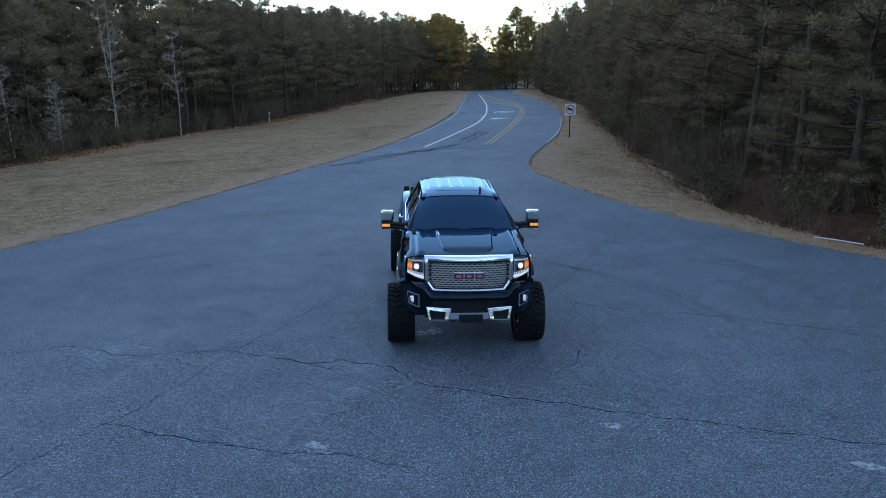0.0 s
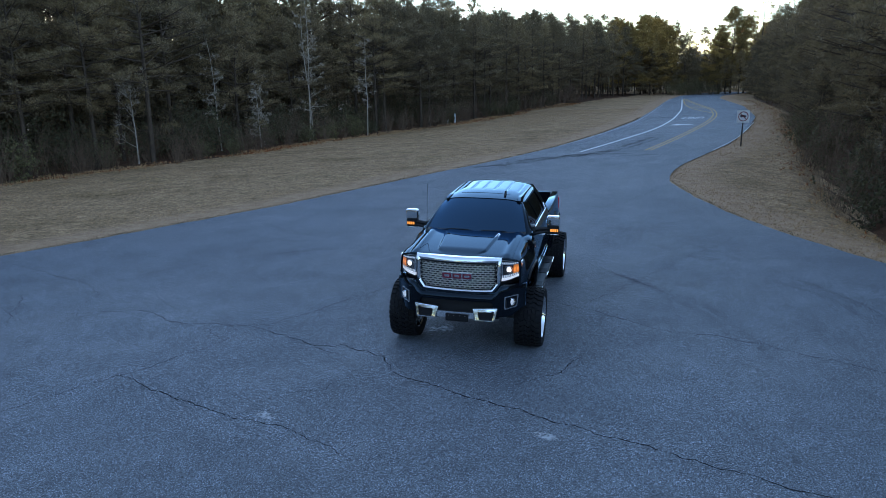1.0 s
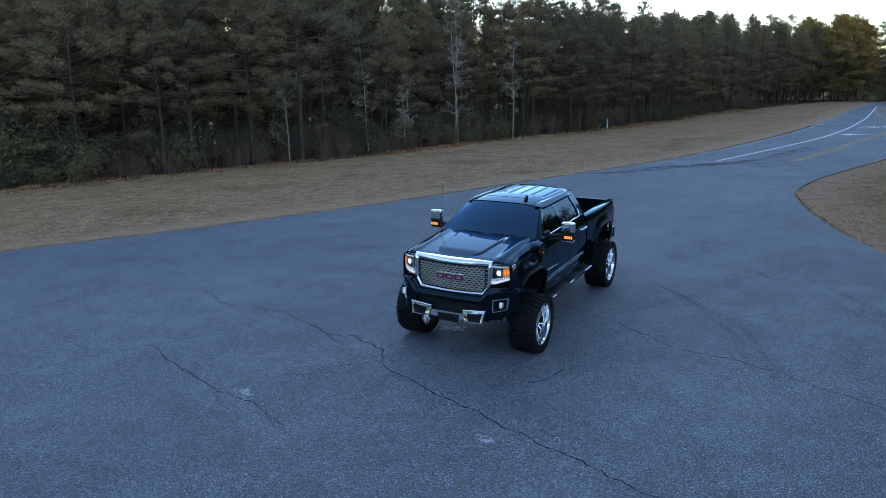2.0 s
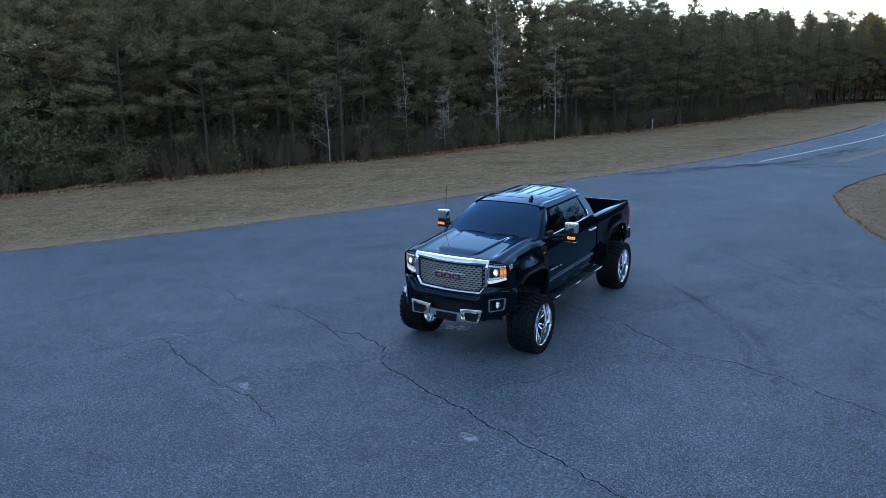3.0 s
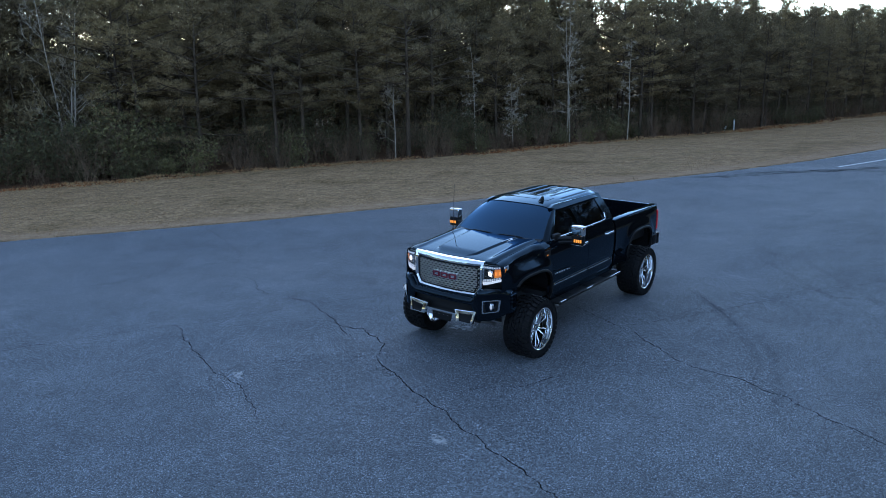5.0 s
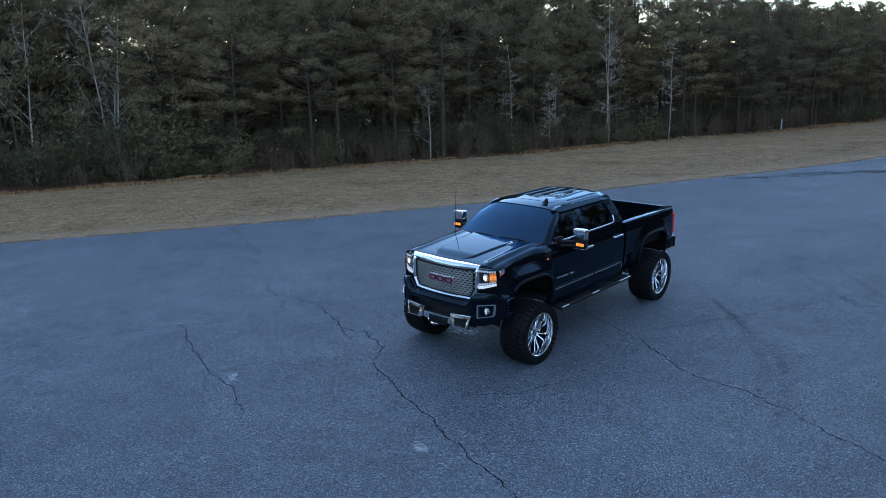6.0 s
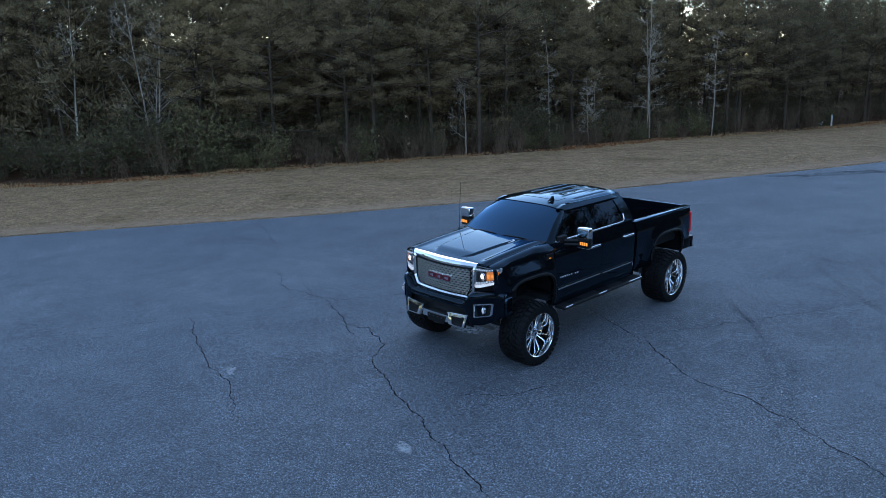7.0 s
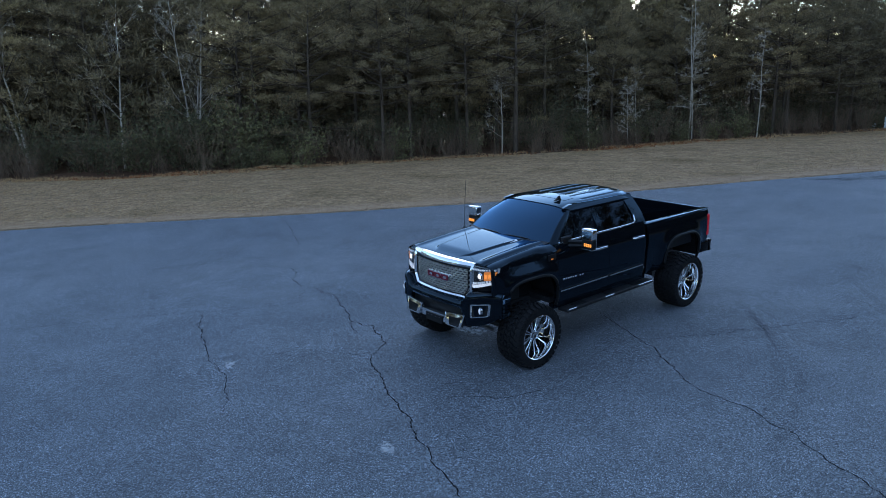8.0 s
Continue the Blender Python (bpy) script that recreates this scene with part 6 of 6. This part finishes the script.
def far_woods():
    """The depth of the woods behind the first rows, and an added unseen ring round the junction."""
    wood, leaf = Soup(), Soup()
    flat = lambda s: (np.vstack(s[0].v), np.vstack(s[0].f), np.vstack(s[1].v), np.vstack(s[1].f))
    kinds = [flat(pine_arrays(70 + i, 11.0 + i * 0.5, 0.12, 2.9, 32, 4, 15, 0.52, 0.14, 0.5, False)) for i in range(3)]
    feathery = [flat(pine_arrays(74 + i, 11.2, 0.10, 2.9, 36, 5, 30, 0.28, 0.06, 0.45, False)) for i in range(2)]
    low = [flat(pine_arrays(77 + i, 4.6, 0.02, 1.9, 22, 4, 17, 0.30, 0.055, 0.42, False)) for i in range(2)]
    spots = []
    for y in np.arange(-4, 128, 3.2):
        for d in ((17, 19.5, 23, 28) if y < 48 else (12.5, 15.5, 20, 26)):
            spots.append((curve(y, WOODS_LEFT) - d, y))
            if y > 10:
                spots.append((curve(y, WOODS_RIGHT) + d - 2, y))
    for x in np.arange(-30, 56, 3.8):                  # beyond the bend
        for y in (136, 141, 148, 155, 163):
            if not 9 < x < 24 + (y - 136) * 0.8 or y > 150:
                spots.append((x, y))
    for a in np.arange(146, 396, 2.4):                  # unseen trees added behind and beside the junction, to block low sky and fill reflections
        for r in (66, 72):
            x, y = 4 + r * math.cos(radians(a)), 2 + r * math.sin(radians(a))
            if y < 6:
                spots.append((x, y))
    rnd = random.Random(9)
    tall_count = len(spots)
    for y in np.arange(2, 126, 2.3):
        for d in (8.5, 13.5):
            spots.append((curve(y, WOODS_LEFT) - d, y))
            if y > 12:
                spots.append((curve(y, WOODS_RIGHT) + d, y))
    for y in np.arange(-2, 60, 2.0):
        for d in (10.5, 14, 18.5, 23):
            spots.append((curve(y, WOODS_LEFT) - d, y))
    for y in (124, 128, 132, 139, 143, 147, 151):
        for x in np.arange(-24, 44, 2.4):
            if y > 136 or not 5 + (y - 116) * 0.35 < x < 19.5 + (y - 116) * 0.45:
                spots.append((x, y + rnd.uniform(-1, 1)))
    # low trees closing the foot of the added unseen ring
    for a in np.arange(146, 396, 1.8):
        for r in (63, 68):
            x, y = 4 + r * math.cos(radians(a)), 2 + r * math.sin(radians(a))
            if y < 5:
                spots.append((x, y))
    for count, (x, y) in enumerate(spots):
        wv, wf, lv, lf = rnd.choice(low if count >= tall_count else feathery if x < -30 and -4 < y < 36 else kinds)
        x, y = x + rnd.uniform(-1.3, 1.3), y + rnd.uniform(-1.3, 1.3)
        # the unseen ring's trees are scaled up to block more low sky
        a, s = rnd.uniform(0, 6.28), rnd.uniform(0.85, 1.1) * (1.7 if y < -4 else 1.3 if x < -6 and y < 50 and count < tall_count else 1.5 if x < -6 and y < 62 else 1.0)
        R = np.array(((math.cos(a), -math.sin(a), 0), (math.sin(a), math.cos(a), 0), (0, 0, 1))) * s
        o = np.array((x, y, land(x, y)))
        wood.add(wv @ R.T + o, wf)
        leaf.add(lv @ R.T + o, lf)
    ob = empty("far_woods", pose(0, 0, 0), "dense dark pine woods behind the first rows, with an added unseen ring of trees", "woods")
    ob["kind"] = "stuff"
    tagged(wood.done("trunks", PINE_BARK, ob), kind="stuff")
    tagged(leaf.done("crowns", NEEDLES, ob), kind="stuff")
    return ob


far_woods()

for x, y, H, seed, stems, lean in BARE + BARE_FAR:
    ob = empty("bare_tree", on_land(x, y), "leafless slender tree with pale grey bark among the pines", "tree", "bare trees at the wood's edge")
    slim = y > 40                                       # slim upright stems with level twigs; the others spread wide
    bare_arrays(seed, H * (1.25 if x < 0 and y < 26 else 1.1), 0.17 if slim else 0.42, lean, 0.22, stems, 3.0 if slim else 1.8, (0.0, 0.35) if slim else (0.45, 1.0), 0.015 if slim else 0.09, 0.7 if slim else 1.0).done("trunk", PALE_BARK if x < 0 else TWIG_BARK, ob, smooth=True)

# undergrowth
twiggy = [make_shrub(80 + i, h, 22, 0, LEAF, "leafless twiggy shrub at the foot of the trees", "bare shrubs") for i, h in enumerate((2.3, 3.0, 1.7))]
leafy = [make_shrub(90 + i, h, 14, 6, LEAF, "dark evergreen shrub at the foot of the trees", "evergreen shrubs") for i, h in enumerate((1.6, 2.2, 2.7))]
srng = random.Random(8)
deep = [shrub_arrays(96 + i, h, 12, n) for i, (h, n) in enumerate(((2.6, 5), (3.2, 5), (2.8, 0)))]
deep = [(np.vstack(w.v), np.vstack(w.f), np.vstack(l.v) if l.v else None, np.vstack(l.f) if l.f else None) for w, l in deep]
brush_wood, brush_leaf = Soup(), Soup()
for edge, side, y0, y1 in ((WOODS_LEFT, -1, 10, 100), (WOODS_RIGHT, 1, 12, 60)):
    y = y0
    while y < y1:
        slope = (curve(y + 1, edge) - curve(y - 1, edge)) / 2
        for d in (0.6, 1.6, 3.2, 5.0, 7.5):
            x, yy, turn = curve(y, edge) + side * (d + srng.uniform(-0.5, 0.7) + (0.5 if side > 0 else 0)), y + srng.uniform(-0.6, 0.6), srng.uniform(0, 6.28)
            if d < 2:
                if edge is WOODS_LEFT and any(shades(x + 2.2 * (x > b[0]), yy, b) for b in BARE[3:4]):
                    continue                            # open ground before the slender bare tree
                place(srng.choice(twiggy + twiggy + leafy[:2]), x, yy, turn, srng.uniform(0.55, 1.1))
                continue
            wv, wf, lv, lf = srng.choice(deep)
            R = np.array(((math.cos(turn), -math.sin(turn), 0), (math.sin(turn), math.cos(turn), 0), (0, 0, 1))) * srng.uniform(0.7, 1.2)
            o = np.array((x, yy, land(x, yy)))
            brush_wood.add(wv @ R.T + o, wf)
            if lv is not None:
                brush_leaf.add(lv @ R.T + o, lf)
        y += 1.9 / math.sqrt(1 + slope * slope)
brush = empty("undergrowth", pose(0, 0, 0), "tangled brown and evergreen undergrowth between the trees", "undergrowth")
brush["kind"] = "stuff"
tagged(brush_wood.done("twigs", TWIG_BARK, brush), kind="stuff")
tagged(brush_leaf.done("leaves", LEAF, brush), kind="stuff")

# broad evergreen thicket by the leaning bare trees
for x, y, sz in ((-31.6, 21.0, 1.35), (-30.6, 23.2, 1.5), (-32.0, 19.4, 1.2), (-33.0, 17.8, 1.25), (-29.9, 25.2, 1.2), (-31.2, 22.3, 1.6)):
    place(leafy[2], x, y, x * 3, sz)

# low bushes closing the far bend, and one red-leaved tree
for x, y, sz in ((10.6, 119, 0.9), (12.2, 120, 1.0), (13.8, 121, 0.85), (15.2, 122.5, 0.9), (16.6, 124, 0.8), (9.2, 118, 0.9), (13.0, 124, 1.2), (11.0, 123, 1.2)):
    place(leafy[1], x, y, x * 3, sz)
red_wood, red_leaf = shrub_arrays(99, 8.8, 9, 7)
red_tree = empty("small_tree", on_land(22.1, 110), "small tree holding orange-red leaves", "tree")
red_wood.done("stem", TWIG_BARK, red_tree)
red_leaf.done("foliage", RED_LEAF, red_tree)

for ob in near_pines + close_pines + mid_pines + full_pine + near_full + [warm_pine, thin_pine] + twiggy + leafy:
    for o in (*ob.children_recursive, ob):
        bpy.data.objects.remove(o)


def grass_blades():
    """Short dry grass over the verges, and taller tufts along the trees."""
    rng = np.random.default_rng(4)
    short, clump, fringe, tall, straw = [], [], [], [], []
    for k in range(58000):
        y = 7 + 75 * rng.random() ** 1.6
        if rng.random() < 0.72:
            a, b = curve(y, WOODS_LEFT) - 0.5, left_x(y) - 0.03 - 1.9 * rng.random() ** 0.7
        else:
            a, b = right_x(y) + 0.03, curve(y, WOODS_RIGHT) + 0.5
        x = rng.uniform(a, b)
        if k % 3:
            short.append((x, y, land(x, y)))
        elif noise.noise(Vector((x * 0.35, y * 0.35, 6))) > -0.1:
            clump.append((x, y, land(x, y)))
    for _ in range(6500):                               # leaves and dead stems caught along the asphalt's edge
        y = 6 + 60 * rng.random() ** 1.4
        e, s = (left_x(y), -1) if rng.random() < 0.7 else (right_x(y), 1)
        x = e + s * (0.02 + abs(rng.normal(0, 0.10)))
        if noise.noise(Vector((x * 1.1, y * 1.1, 9))) > -0.35:
            fringe.append((x, y, land(x, y) + 0.01))
    for _ in range(13000):
        y = rng.uniform(8, 95)
        left = rng.random() < 0.7
        e = curve(y, WOODS_LEFT if left else WOODS_RIGHT)
        x = e - rng.normal(0.25, 0.55) if left else e + rng.normal(0.2, 0.5)
        if rng.random() < (0.25 - 1.6 * noise.noise(Vector((x * 0.13, y * 0.13, 8))) if left else 0.8):
            continue
        (tall if rng.random() < 0.55 + 0.9 * noise.noise(Vector((x * 0.10, y * 0.10, 3))) else straw).append((x, y, land(x, y)))
    up = lambda p: np.tile((0, 0, 1.0), (len(p), 1))
    for name, pts, n, L, w, bend, mat, label in (("grass", short, 4, 0.055, 0.010, 0.7, STRAW, "short dormant tan grass"), ("grass_tufts", clump, 5, 0.06, 0.013, 0.9, STRAW, "uneven tufts of dormant grass"), ("fringe_litter", fringe, 3, 0.030, 0.020, 1.6, EDGE_LITTER, "dark ragged litter along the edge of the asphalt"), ("tall_grass", tall, 6, 0.17, 0.018, 0.5, STRAW, "taller dry grass along the trees"), ("pine_straw", straw, 6, 0.15, 0.032, 0.9, RUST_STRAW, "rust-brown pine straw along the trees")):
        p = np.array(pts)
        v, f = blades(rng, p, up(p), n, L, w, bend)
        tagged(raw(name, v, f, mat), label, "grass", kind="stuff")


grass_blades()

# ---- roadside things ----
def build_sign(x, y):
    z = land(x, y)
    ob = empty("road_sign", pose(x, y, z, 0, 0, 8), "square white road sign with red ring on steel post", "sign")
    bm = bmesh.new()
    prism(bm, [(-0.03, -0.02), (0.03, -0.02), (0.03, -0.012), (0.012, -0.01), (0.012, 0.02), (-0.012, 0.02), (-0.012, -0.01), (-0.03, -0.012)], lambda a, b, d: (a, b, -0.3 + d), 2.05)
    part("post", bm, STEEL, ob, "dark U-channel steel post")
    bm = bmesh.new()
    n, r, h = 6, 0.05, 0.31
    out = [(sx * (h - r) + r * math.cos(a), sz * (h - r) + r * math.sin(a)) for sx, sz, a0 in ((1, 1, 0), (-1, 1, 90), (-1, -1, 180), (1, -1, 270)) for a in [radians(a0 + 90 * i / n) for i in range(n + 1)]]
    prism(bm, out, lambda a, b, d: (a, -0.03 + d, 1.50 + b), 0.006)
    panel = part("panel", bm, SIGN_WHITE, ob, "square white sign panel")
    circle = lambda rr: [(rr * math.cos(i * math.tau / 40), rr * math.sin(i * math.tau / 40)) for i in range(40)]
    bm = bmesh.new()
    ring_prism(bm, circle(0.245), circle(0.205), lambda a, b, d: (a, -0.034 + d, 1.50 + b), 0.003)
    part("ring", bm, SIGN_RED, panel, "dark red prohibition ring")
    bm = bmesh.new()
    box(bm, -0.15, 0.05, -0.0345, -0.031, 1.48, 1.58)
    box(bm, 0.05, 0.14, -0.0345, -0.031, 1.48, 1.55)
    box(bm, -0.12, -0.07, -0.0345, -0.031, 1.445, 1.48)
    box(bm, 0.06, 0.11, -0.0345, -0.031, 1.445, 1.48)
    part("symbol", bm, SIGN_BLACK, panel, "plain black vehicle symbol")
    bm = bmesh.new()
    c, s = math.cos(radians(45)), math.sin(radians(45))
    prism(bm, [(a * c - b * s, a * s + b * c) for a, b in ((-0.21, -0.018), (0.21, -0.018), (0.21, 0.018), (-0.21, 0.018))], lambda a, b, d: (-a, -0.038 + d, 1.50 + b), 0.003)
    part("slash", bm, SIGN_RED, panel, "dark red slash")
    return ob


build_sign(8.85, 40.0)


def build_marker(x, y, h, r, label, cap=False):
    ob = empty("marker_post", pose(x, y, land(x, y)), label, "post")
    bm = bmesh.new()
    tube(bm, [(0, 0, -0.2), (0, 0, h * 0.98), (0, 0, h)], [r, r, r * 0.7], 10)
    part("post", bm, SIGN_WHITE, ob)
    if cap:
        bm = bmesh.new()
        tube(bm, [(0, 0, h * 0.55), (0, 0, h * 0.62), (0, 0, h * 0.9), (0, 0, h)], [r * 1.5, r * 2.0, r * 1.8, r * 0.8], 12)
        part("cap", bm, SIGN_WHITE, ob, "rounded white cap")
    return ob


build_marker(-11.7, 64.6, 0.95, 0.06, "slim white marker post at the edge of the woods")
build_marker(-12.3, 64.2, 0.45, 0.08, "short white capped vent pipe at the edge of the woods", True)
build_marker(-12.9, 65.4, 0.7, 0.03, "thin white stake at the edge of the woods")
bm = bmesh.new()
tube(bm, [(9.95, 17.1, land(9.95, 17.1) + 0.05), (10.4, 16.9, land(10.4, 16.9) + 0.05), (10.9, 16.6, land(10.9, 16.6) + 0.05)], 0.014, 8)
tagged(part("fallen_pole", bm, SIGN_WHITE), "short white pole lying in the grass", "pole")
